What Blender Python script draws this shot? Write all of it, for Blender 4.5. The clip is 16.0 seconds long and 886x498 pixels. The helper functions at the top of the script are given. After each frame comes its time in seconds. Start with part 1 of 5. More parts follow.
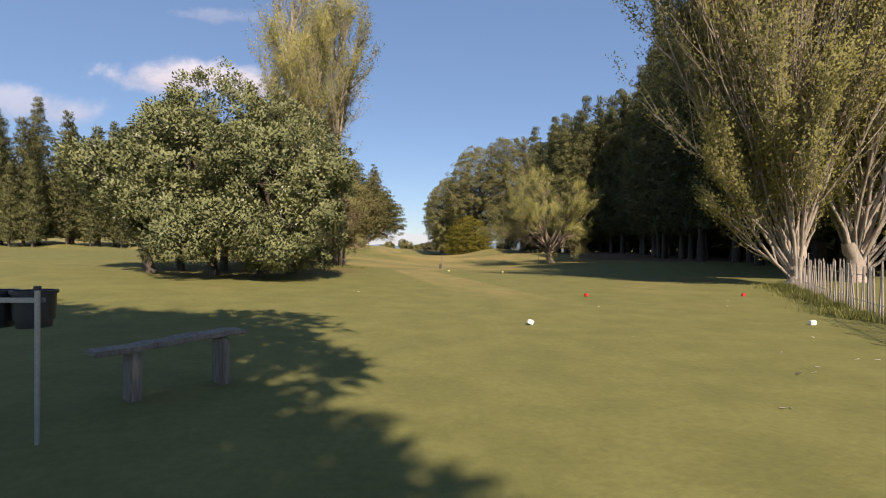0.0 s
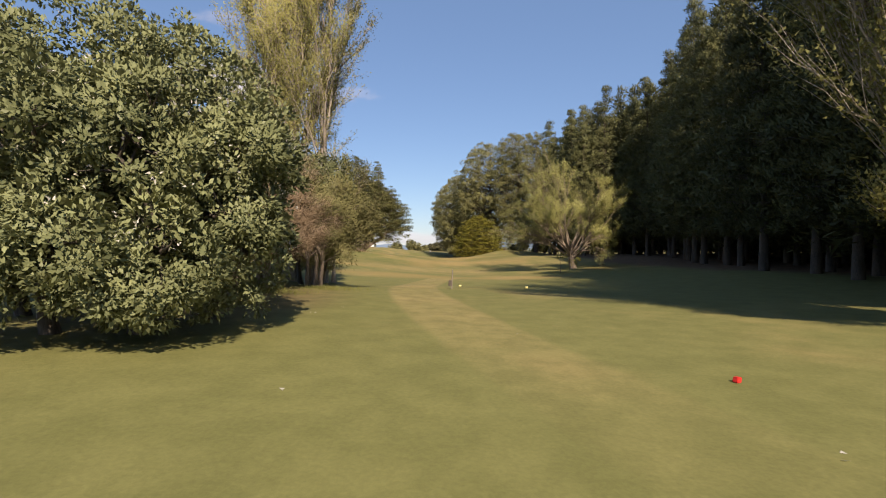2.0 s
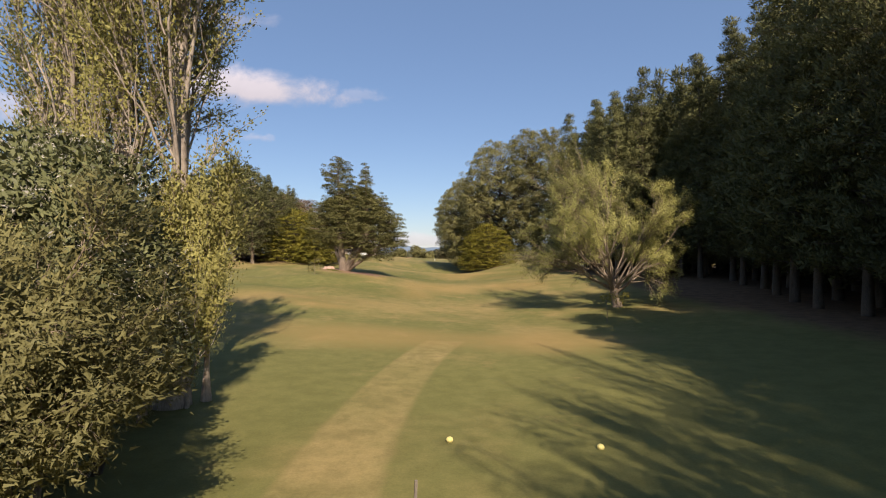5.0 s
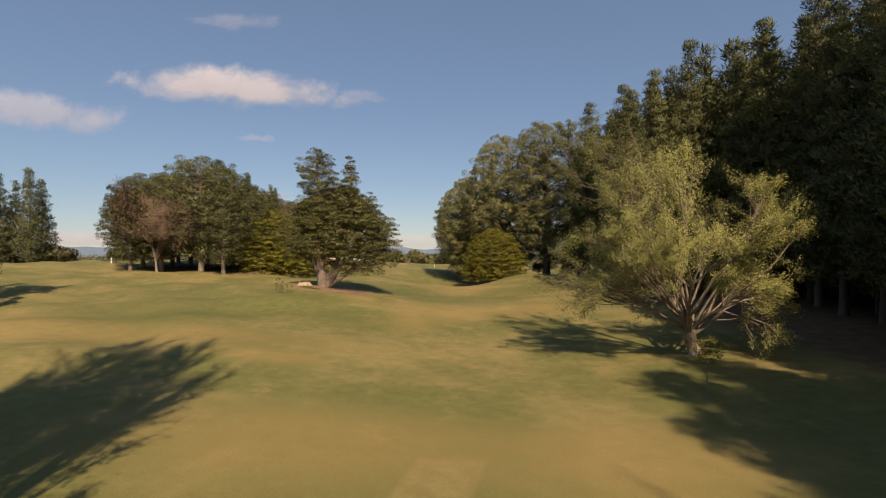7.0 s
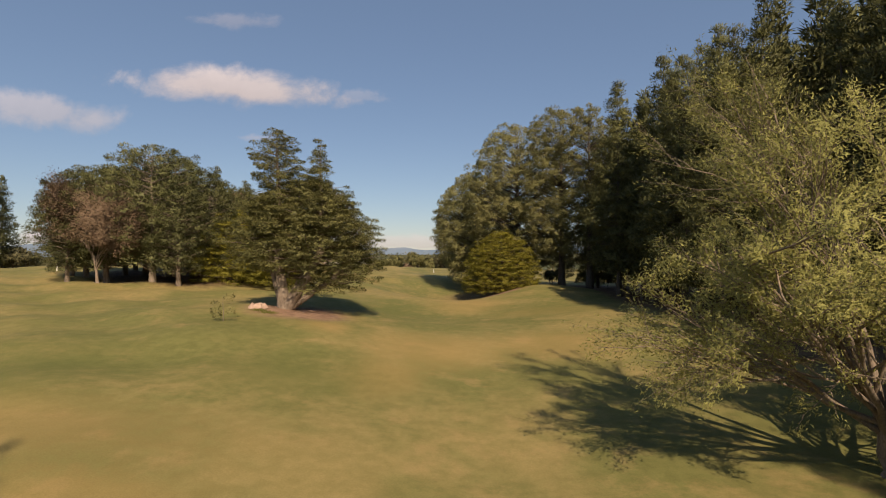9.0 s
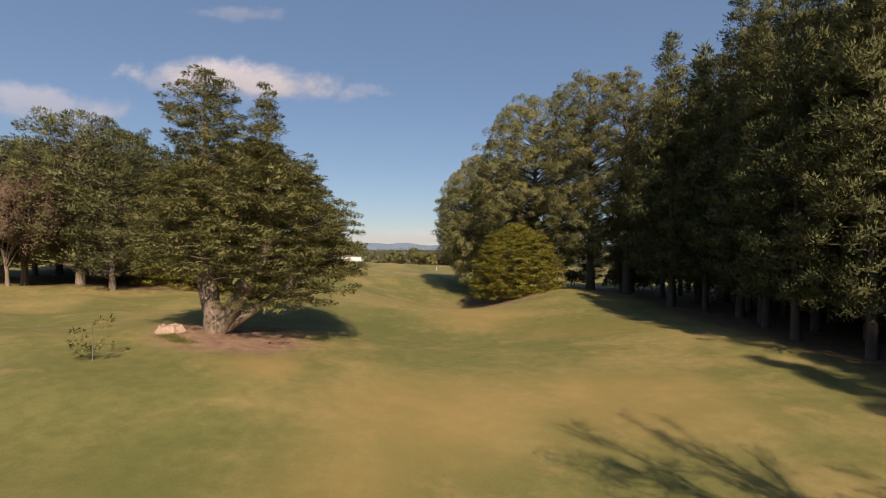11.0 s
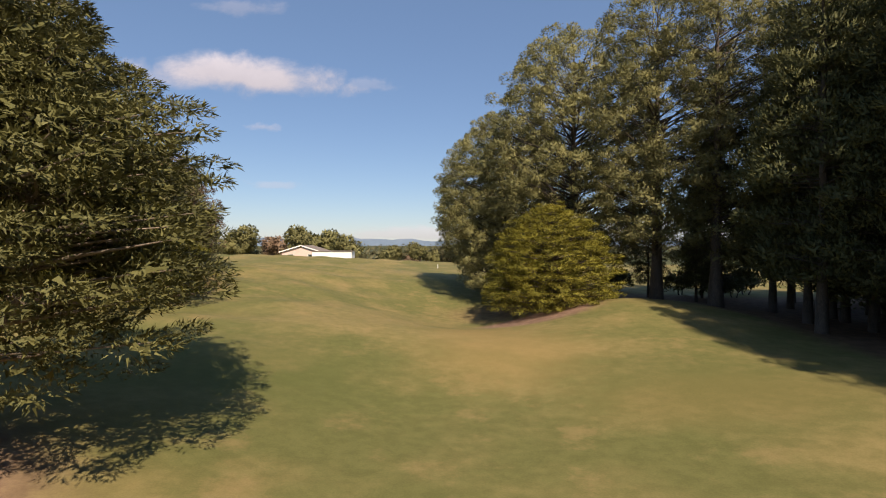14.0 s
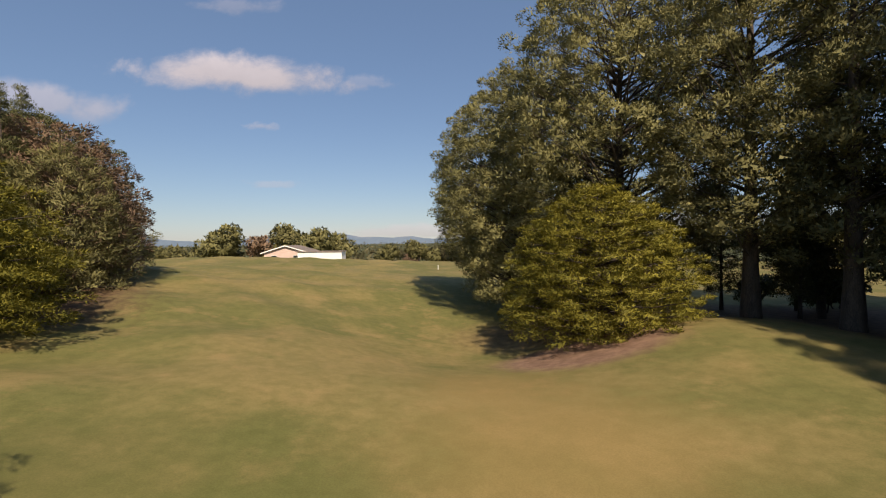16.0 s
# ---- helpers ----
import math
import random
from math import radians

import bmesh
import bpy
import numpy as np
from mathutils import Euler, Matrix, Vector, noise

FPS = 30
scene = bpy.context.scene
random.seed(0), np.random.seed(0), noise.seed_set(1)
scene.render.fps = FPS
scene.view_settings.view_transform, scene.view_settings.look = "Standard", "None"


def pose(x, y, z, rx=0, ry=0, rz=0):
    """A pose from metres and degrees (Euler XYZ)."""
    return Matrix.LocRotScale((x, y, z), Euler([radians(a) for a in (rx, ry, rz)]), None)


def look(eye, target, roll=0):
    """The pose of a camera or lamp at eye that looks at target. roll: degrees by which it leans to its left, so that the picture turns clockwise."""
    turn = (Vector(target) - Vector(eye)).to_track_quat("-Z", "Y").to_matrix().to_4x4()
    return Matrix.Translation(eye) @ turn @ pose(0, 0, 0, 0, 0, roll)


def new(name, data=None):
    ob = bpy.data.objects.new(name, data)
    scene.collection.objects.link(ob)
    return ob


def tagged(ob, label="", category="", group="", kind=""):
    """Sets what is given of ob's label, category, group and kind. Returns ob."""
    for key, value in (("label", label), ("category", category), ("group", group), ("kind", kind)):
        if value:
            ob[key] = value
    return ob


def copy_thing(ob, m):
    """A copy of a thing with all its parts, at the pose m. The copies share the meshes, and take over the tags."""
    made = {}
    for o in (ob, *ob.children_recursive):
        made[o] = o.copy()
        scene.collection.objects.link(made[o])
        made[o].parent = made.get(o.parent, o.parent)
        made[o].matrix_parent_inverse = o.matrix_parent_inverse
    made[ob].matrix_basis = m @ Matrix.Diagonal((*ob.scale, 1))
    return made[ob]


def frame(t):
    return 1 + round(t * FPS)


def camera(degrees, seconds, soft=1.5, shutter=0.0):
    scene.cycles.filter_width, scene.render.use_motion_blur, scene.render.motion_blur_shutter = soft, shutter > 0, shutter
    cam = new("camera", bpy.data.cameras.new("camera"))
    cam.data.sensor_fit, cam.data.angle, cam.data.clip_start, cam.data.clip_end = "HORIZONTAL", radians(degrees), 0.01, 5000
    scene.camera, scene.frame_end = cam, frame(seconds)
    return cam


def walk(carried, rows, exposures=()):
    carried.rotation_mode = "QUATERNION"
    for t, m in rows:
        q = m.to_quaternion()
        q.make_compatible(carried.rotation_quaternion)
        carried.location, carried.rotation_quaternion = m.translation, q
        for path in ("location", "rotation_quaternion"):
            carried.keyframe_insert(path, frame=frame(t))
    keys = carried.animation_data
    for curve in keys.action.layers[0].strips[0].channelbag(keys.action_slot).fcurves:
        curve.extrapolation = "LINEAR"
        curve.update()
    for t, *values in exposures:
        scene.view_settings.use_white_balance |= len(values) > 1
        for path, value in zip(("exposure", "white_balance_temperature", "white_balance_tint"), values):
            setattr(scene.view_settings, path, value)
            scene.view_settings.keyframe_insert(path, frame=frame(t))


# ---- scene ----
# camera: a low drone flight up the fairway; rows of t, x, y, z, yaw, pitch, roll
cam = camera(84.0, 16.0, 1.1)
PATH = [
    (0.0, 0.000, 0.000, 1.370, -0.000, -0.000, 0.000),
    (0.5, 0.073, 1.616, 1.365, 0.182, 0.008, -0.020),
    (1.0, 0.043, 3.470, 1.426, 0.428, -0.063, -0.012),
    (1.5, -0.026, 5.414, 1.667, 0.700, -0.089, -0.200),
    (2.0, -0.091, 7.705, 2.088, 1.007, -0.061, -0.287),
    (2.5, -0.038, 10.130, 2.078, 1.316, -0.088, -0.303),
    (3.0, -0.067, 13.236, 2.980, 1.555, -0.011, -0.356),
    (3.5, 0.221, 16.236, 3.799, 1.677, 0.032, -0.676),
    (4.0, 0.661, 19.572, 4.181, 1.841, 0.043, -0.620),
    (4.5, 0.947, 22.894, 4.740, 1.995, 0.020, -0.669),
    (7.0, 0.104, 42.006, 6.900, 1.953, 0.250, -0.451),
    (7.5, 0.121, 46.148, 6.936, 2.008, 0.257, -0.422),
    (8.0, 0.007, 50.487, 7.390, 1.995, 0.225, -0.463),
    (8.5, -0.099, 54.676, 8.274, 1.982, 0.200, -0.464),
    (9.0, 0.080, 58.704, 8.164, 2.140, 0.287, -0.340),
    (9.5, -0.064, 63.103, 8.053, 2.174, 0.279, -0.207),
    (12.0, -0.899, 85.160, 8.459, 2.803, -0.620, -0.110),
    (12.5, -1.053, 89.346, 8.168, 2.869, -0.671, -0.178),
    (13.0, -1.440, 93.816, 7.878, 2.782, -0.643, -0.122),
    (13.5, -1.509, 98.137, 7.685, 2.841, -0.673, 0.020),
    (14.0, -1.585, 102.610, 7.598, 2.947, -0.694, 0.028),
    (14.5, -1.740, 106.898, 7.588, 3.001, -0.724, -0.110),
    (15.0, -1.969, 111.628, 7.463, 3.014, -0.689, -0.120),
    (15.5, -2.221, 116.040, 7.520, 3.041, -0.778, -0.377),
    (16.0, -2.486, 120.686, 7.735, 3.044, -1.034, -0.828),
]
walk(cam, [(t, pose(x, y, z, 90 + pitch, -roll, yaw)) for t, x, y, z, yaw, pitch, roll in PATH],
     [(0.0, 0.78, 6250, 15), (4.5, 0.75, 6200, 15), (7.0, 0.38, 6950, 14), (10.0, 0.38, 6950, 14), (12.0, 0.45, 6300, 13), (13.5, 0.6, 6300, 14), (15.0, 0.44, 6400, 14), (16.0, 0.35, 6450, 14)])

# ---- light ----
SUN_TO = Vector((0.33, -1.10, 1.0)).normalized()
world = bpy.data.worlds.new("sky")
scene.world = world
world.use_nodes = True
wn, wl = world.node_tree.nodes, world.node_tree.links
sky_tex = wn.new("ShaderNodeTexSky")
sky_tex.sky_type = "NISHITA"
sky_tex.sun_disc = False
sky_tex.sun_elevation = math.asin(SUN_TO.z)
sky_tex.sun_rotation = math.atan2(SUN_TO.x, SUN_TO.y)
sky_tex.air_density, sky_tex.dust_density, sky_tex.ozone_density = 1.0, 0.2, 1.8
wn["Background"].inputs["Strength"].default_value = 0.071
haze = wn.new("ShaderNodeMix")
haze.data_type = "RGBA"
haze.inputs[0].default_value = 0.4
haze.inputs[7].default_value = (2.1, 3.3, 5.4, 1)
wl.new(sky_tex.outputs["Color"], haze.inputs[6])
wl.new(haze.outputs[2], wn["Background"].inputs["Color"])
sun_data = bpy.data.lights.new("sun", "SUN")
sun_data.energy, sun_data.angle, sun_data.color = 5.15, radians(0.6), (1.0, 0.84, 0.62)
sun_ob = new("sun", sun_data)
sun_ob.matrix_world = look(SUN_TO * 100, (0, 0, 0))

# ---- materials ----
def material(name):
    m = bpy.data.materials.new(name)
    m.use_nodes = True
    nt = m.node_tree
    return m, nt, nt.nodes, nt.links, nt.nodes["Principled BSDF"]


def ramp(nodes, stops):
    r = nodes.new("ShaderNodeValToRGB")
    e = r.color_ramp.elements
    while len(e) < len(stops):
        e.new(0.5)
    for k, (p, c) in zip(e, stops):
        k.position, k.color = p, (*c, 1)
    return r


def noise_node(nodes, links, scale, detail=4.0, rough=0.6, coord=None):
    n = nodes.new("ShaderNodeTexNoise")
    n.inputs["Scale"].default_value, n.inputs["Detail"].default_value, n.inputs["Roughness"].default_value = scale, detail, rough
    if coord is None:
        coord = nodes.new("ShaderNodeTexCoord").outputs["Object"]
    links.new(coord, n.inputs["Vector"])
    return n


def leaf_material(name, dark, light, translucent=0.25, rough=0.55, patch=0.25, vary=1.4):
    """Foliage: each leaf its own tone, with broad patches over the crown and some light through the leaf."""
    m, nt, nodes, links, bsdf = material(name)
    geo = nodes.new("ShaderNodeNewGeometry")
    big = noise_node(nodes, links, patch, 2.0)
    add = nodes.new("ShaderNodeMath")
    add.operation = "MULTIPLY_ADD"
    links.new(geo.outputs["Random Per Island"], add.inputs[0])
    add.inputs[1].default_value = 0.35
    sub = nodes.new("ShaderNodeMath")
    sub.operation = "MULTIPLY_ADD"
    links.new(big.outputs["Fac"], sub.inputs[0])
    sub.inputs[1].default_value, sub.inputs[2].default_value = vary, 0.32 - 0.5 * vary
    links.new(sub.outputs[0], add.inputs[2])
    col = ramp(nodes, [(0.0, dark), (1.0, light)])
    links.new(add.outputs[0], col.inputs["Fac"])
    info = nodes.new("ShaderNodeObjectInfo")
    hsv = nodes.new("ShaderNodeHueSaturation")
    mr = nodes.new("ShaderNodeMapRange")
    mr.inputs["To Min"].default_value, mr.inputs["To Max"].default_value = 0.8, 1.2
    links.new(info.outputs["Random"], mr.inputs["Value"])
    links.new(mr.outputs["Result"], hsv.inputs["Value"])
    links.new(col.outputs["Color"], hsv.inputs["Color"])
    links.new(hsv.outputs["Color"], bsdf.inputs["Base Color"])
    bsdf.inputs["Roughness"].default_value = rough
    bsdf.inputs["Specular IOR Level"].default_value = 0.12
    tr = nodes.new("ShaderNodeBsdfTranslucent")
    links.new(hsv.outputs["Color"], tr.inputs["Color"])
    mix = nodes.new("ShaderNodeMixShader")
    mix.inputs["Fac"].default_value = translucent
    links.new(bsdf.outputs["BSDF"], mix.inputs[1])
    links.new(tr.outputs["BSDF"], mix.inputs[2])
    links.new(mix.outputs["Shader"], nodes["Material Output"].inputs["Surface"])
    return m


def rough_material(name, a, b, scale, bump=0.3, rough=0.85, stretch=(1, 1, 1), metal=0.0, fine=None):
    """A plain weathered surface of two tones with grain and relief."""
    m, nt, nodes, links, bsdf = material(name)
    tc = nodes.new("ShaderNodeTexCoord")
    mp = nodes.new("ShaderNodeMapping")
    mp.inputs["Scale"].default_value = stretch
    links.new(tc.outputs["Object"], mp.inputs["Vector"])
    n = noise_node(nodes, links, scale, 6.0, 0.65, mp.outputs["Vector"])
    n2 = noise_node(nodes, links, fine or scale * 7, 3.0, 0.6, mp.outputs["Vector"])
    mx = nodes.new("ShaderNodeMath")
    mx.operation = "MULTIPLY_ADD"
    mx.inputs[1].default_value = 0.5
    links.new(n2.outputs["Fac"], mx.inputs[0])
    hal = nodes.new("ShaderNodeMath")
    hal.operation = "MULTIPLY"
    hal.inputs[1].default_value = 0.5
    links.new(n.outputs["Fac"], hal.inputs[0])
    links.new(hal.outputs[0], mx.inputs[2])
    col = ramp(nodes, [(0.36, a), (0.64, b)])
    links.new(mx.outputs[0], col.inputs["Fac"])
    links.new(col.outputs["Color"], bsdf.inputs["Base Color"])
    bsdf.inputs["Roughness"].default_value, bsdf.inputs["Metallic"].default_value = rough, metal
    if bump:
        bp = nodes.new("ShaderNodeBump")
        bp.inputs["Strength"].default_value, bp.inputs["Distance"].default_value = bump, 0.02
        links.new(mx.outputs[0], bp.inputs["Height"])
        links.new(bp.outputs["Normal"], bsdf.inputs["Normal"])
    return m


M_PINE = leaf_material("pine_needles", (0.018, 0.022, 0.011), (0.19, 0.19, 0.075), 0.15, vary=1.0)
M_OLDPINE = leaf_material("old_pine_needles", (0.08, 0.083, 0.036), (0.31, 0.285, 0.117), 0.2, vary=0.9)
M_CYPRESS = leaf_material("cypress_sprays", (0.055, 0.06, 0.024), (0.235, 0.22, 0.08), 0.18, patch=0.35, vary=0.9)
M_GOLD = leaf_material("golden_cypress_sprays", (0.075, 0.08, 0.017), (0.37, 0.325, 0.05), 0.2, patch=0.4, vary=1.0)
M_BROAD = leaf_material("broad_leaves", (0.05, 0.06, 0.026), (0.26, 0.27, 0.125), 0.2, 0.45, patch=0.5, vary=1.1)
M_OLIVE = leaf_material("poplar_leaves", (0.175, 0.17, 0.06), (0.38, 0.35, 0.12), 0.4, patch=0.5, vary=1.0)
M_WILLOW = leaf_material("willow_leaves", (0.18, 0.182, 0.06), (0.40, 0.38, 0.13), 0.35, patch=0.4, vary=0.8)
M_TWIG = leaf_material("brown_twigs", (0.25, 0.18, 0.115), (0.47, 0.35, 0.23), 0.3, 0.8, patch=0.5, vary=1.1)
M_SCRUB = leaf_material("scrub_leaves", (0.125, 0.122, 0.052), (0.34, 0.31, 0.13), 0.35, patch=0.5, vary=1.1)
M_RUSSET = leaf_material("russet_needles", (0.11, 0.075, 0.05), (0.29, 0.2, 0.13), 0.15)
M_FLOWER = leaf_material("pale_flowers", (0.35, 0.32, 0.28), (0.6, 0.57, 0.5), 0.2)
M_FARLEAF = leaf_material("far_leaves", (0.055, 0.058, 0.032), (0.16, 0.14, 0.07), 0.15, patch=0.05)
M_TUFT = leaf_material("grass_blades", (0.11, 0.115, 0.03), (0.26, 0.25, 0.08), 0.35, 0.6, patch=0.6)
M_BARK = rough_material("dark_bark", (0.035, 0.027, 0.02), (0.115, 0.09, 0.068), 3.0, 0.8, stretch=(1, 1, 0.25))
M_PALEBARK = rough_material("pale_bark", (0.19, 0.155, 0.125), (0.42, 0.355, 0.295), 2.5, 0.6, stretch=(1, 1, 0.3))
M_GREYBARK = rough_material("grey_brown_bark", (0.10, 0.075, 0.055), (0.27, 0.21, 0.16), 3.0, 0.7, stretch=(1, 1, 0.3))
M_WOOD = rough_material("weathered_wood", (0.09, 0.075, 0.06), (0.24, 0.20, 0.165), 5.0, 0.5, stretch=(1, 1, 0.15))
M_PICKET = rough_material("bleached_pickets", (0.24, 0.20, 0.17), (0.46, 0.40, 0.34), 5.0, 0.4, stretch=(1, 1, 0.2))
M_STEEL = rough_material("galvanised_steel", (0.30, 0.30, 0.30), (0.42, 0.42, 0.41), 8.0, 0.1, 0.45, metal=0.7)
M_BUCKET = rough_material("black_plastic", (0.012, 0.013, 0.018), (0.026, 0.028, 0.036), 5.0, 0.15, 0.45)
M_WHITE = rough_material("chipped_white_paint", (0.55, 0.54, 0.50), (0.82, 0.81, 0.77), 9.0, 0.2, 0.6)
M_RED = rough_material("red_paint", (0.42, 0.014, 0.012), (0.62, 0.03, 0.022), 9.0, 0.15, 0.5)
M_YELLOW = rough_material("yellow_paint", (0.62, 0.52, 0.16), (0.78, 0.70, 0.30), 9.0, 0.15, 0.5)
M_STUMP = rough_material("cut_stump", (0.25, 0.16, 0.12), (0.48, 0.34, 0.27), 4.0, 0.8)
M_HOUSE = rough_material("pink_render", (0.48, 0.36, 0.32), (0.62, 0.48, 0.42), 0.8, 0.1)
M_HOUSEWHITE = rough_material("white_fascia", (0.74, 0.73, 0.70), (0.84, 0.83, 0.80), 0.6, 0.05, 0.6)
M_ROOF = rough_material("brown_roof_tiles", (0.15, 0.12, 0.10), (0.26, 0.21, 0.18), 1.5, 0.4)
M_GLASS = rough_material("dark_window_glass", (0.02, 0.025, 0.03), (0.04, 0.045, 0.05), 1.0, 0.0, 0.1)

# ---- terrain ----
MOUNDS = [(-70, 70, 40, 1.36), (-100, 160, 45, 4.67), (-55, 150, 30, -0.81), (-22, 108, 12, 1.52), (-24, 88, 12, -0.02), (-12, 80, 8, 0.58), (-8, 28, 14, 0.03), (-25, 25, 22, 0.80), (6, 45, 16, -1.07), (0, 66, 16, -0.70), (18, 80, 16, -0.05), (2, 88, 16, -1.71), (0, 112, 14, -0.70), (-3, 130, 10, -1.59), (2, 160, 10, -2.94), (-8, 176, 12, -2.95)]
MOUNDS += [(-10.9, 43.4, 5, -0.45), (-28, 153, 11, -0.9), (13, 158, 9, 2.66), (24, 163, 12, -0.21), (28, 140, 20, -0.45), (14, 118, 12, 0.12), (40, 118, 30, 0.81), (26, 44, 14, 0.65), (-22, 148, 14, 0.28), (-42, 172, 24, 2.25), (-52, 252, 32, 1.94), (-20, 245, 26, -0.49), (-14, 200, 22, 0.64), (20, 225, 30, -1.09), (14, 17, 9, -0.09), (5, 14, 9, -0.30), (-3, 5, 8, -0.22), (-95, 250, 40, 2.07)]


def smooth(a, b, x):
    u = np.clip((x - a) / (b - a), 0, 1)
    return u * u * (3 - 2 * u)


def land(x, y):
    """Height of the rolling ground."""
    x, y = np.asarray(x, float), np.asarray(y, float)
    z = np.zeros(np.broadcast(x, y).shape)
    for cx, cy, s, a in MOUNDS:
        z = z + a * np.exp(-((x - cx) ** 2 + (y - cy) ** 2) / (2 * s * s))
    left = smooth(-8, -26, x) * smooth(45, 62, y)
    z = z + (0.05 * np.sin(x * 0.43 + 1.3) * np.sin(y * 0.37) + 0.05 * np.sin(x * 0.19 + y * 0.23)) * smooth(20, 40, y) + 0.38 * left * np.sin(x * 0.33 + 0.8 * np.sin(y * 0.11)) * np.sin(y * 0.45 + 0.1 * x)
    return z - 10.0 * smooth(285, 420, y + 0.15 * np.abs(x))


def gz(x, y):
    return float(land(x, y))


def part(name, data, mat, parent=None, label=""):
    """One mesh object from a bmesh or mesh, under a thing or a part."""
    if isinstance(data, bmesh.types.BMesh):
        me = bpy.data.meshes.new(name)
        data.to_mesh(me)
        data.free()
    else:
        me = data
    me.name = name
    if mat is not None and not me.materials:
        me.materials.append(mat)
    ob = new(name, me)
    if parent is not None:
        ob.parent = parent
    if label:
        ob["label"] = label
    return ob


def quads_mesh(name, verts, faces):
    """A mesh from an array of corners and an array of faces that all have as many corners."""
    me = bpy.data.meshes.new(name)
    verts, faces = np.ascontiguousarray(verts, np.float32), np.ascontiguousarray(faces, np.int32)
    me.vertices.add(len(verts))
    me.vertices.foreach_set("co", verts.ravel())
    me.loops.add(faces.size)
    me.loops.foreach_set("vertex_index", faces.ravel())
    me.polygons.add(len(faces))
    me.polygons.foreach_set("loop_start", np.arange(0, faces.size, faces.shape[1], dtype=np.int32))
    me.update(calc_edges=True)
    return me


def ground_sheet():
    near_x, near_y = np.arange(-140, 140.1, 1.6), np.arange(-40, 330.1, 1.6)
    out = np.geomspace(4, 2600, 26)
    xs = np.concatenate([-140 - out[::-1], near_x, near_x[-1] + out])
    ys = np.concatenate([-40 - out[::-1], near_y, near_y[-1] + out])
    X, Y = np.meshgrid(xs, ys)
    V = np.stack([X, Y, land(X, Y)], -1).reshape(-1, 3)
    nx = len(xs)
    i = (np.arange(len(ys) - 1)[:, None] * nx + np.arange(nx - 1)).ravel()
    me = quads_mesh("ground", V, np.stack([i, i + 1, i + nx + 1, i + nx], 1))
    me.polygons.foreach_set("use_smooth", np.ones(len(me.polygons), bool))
    return me


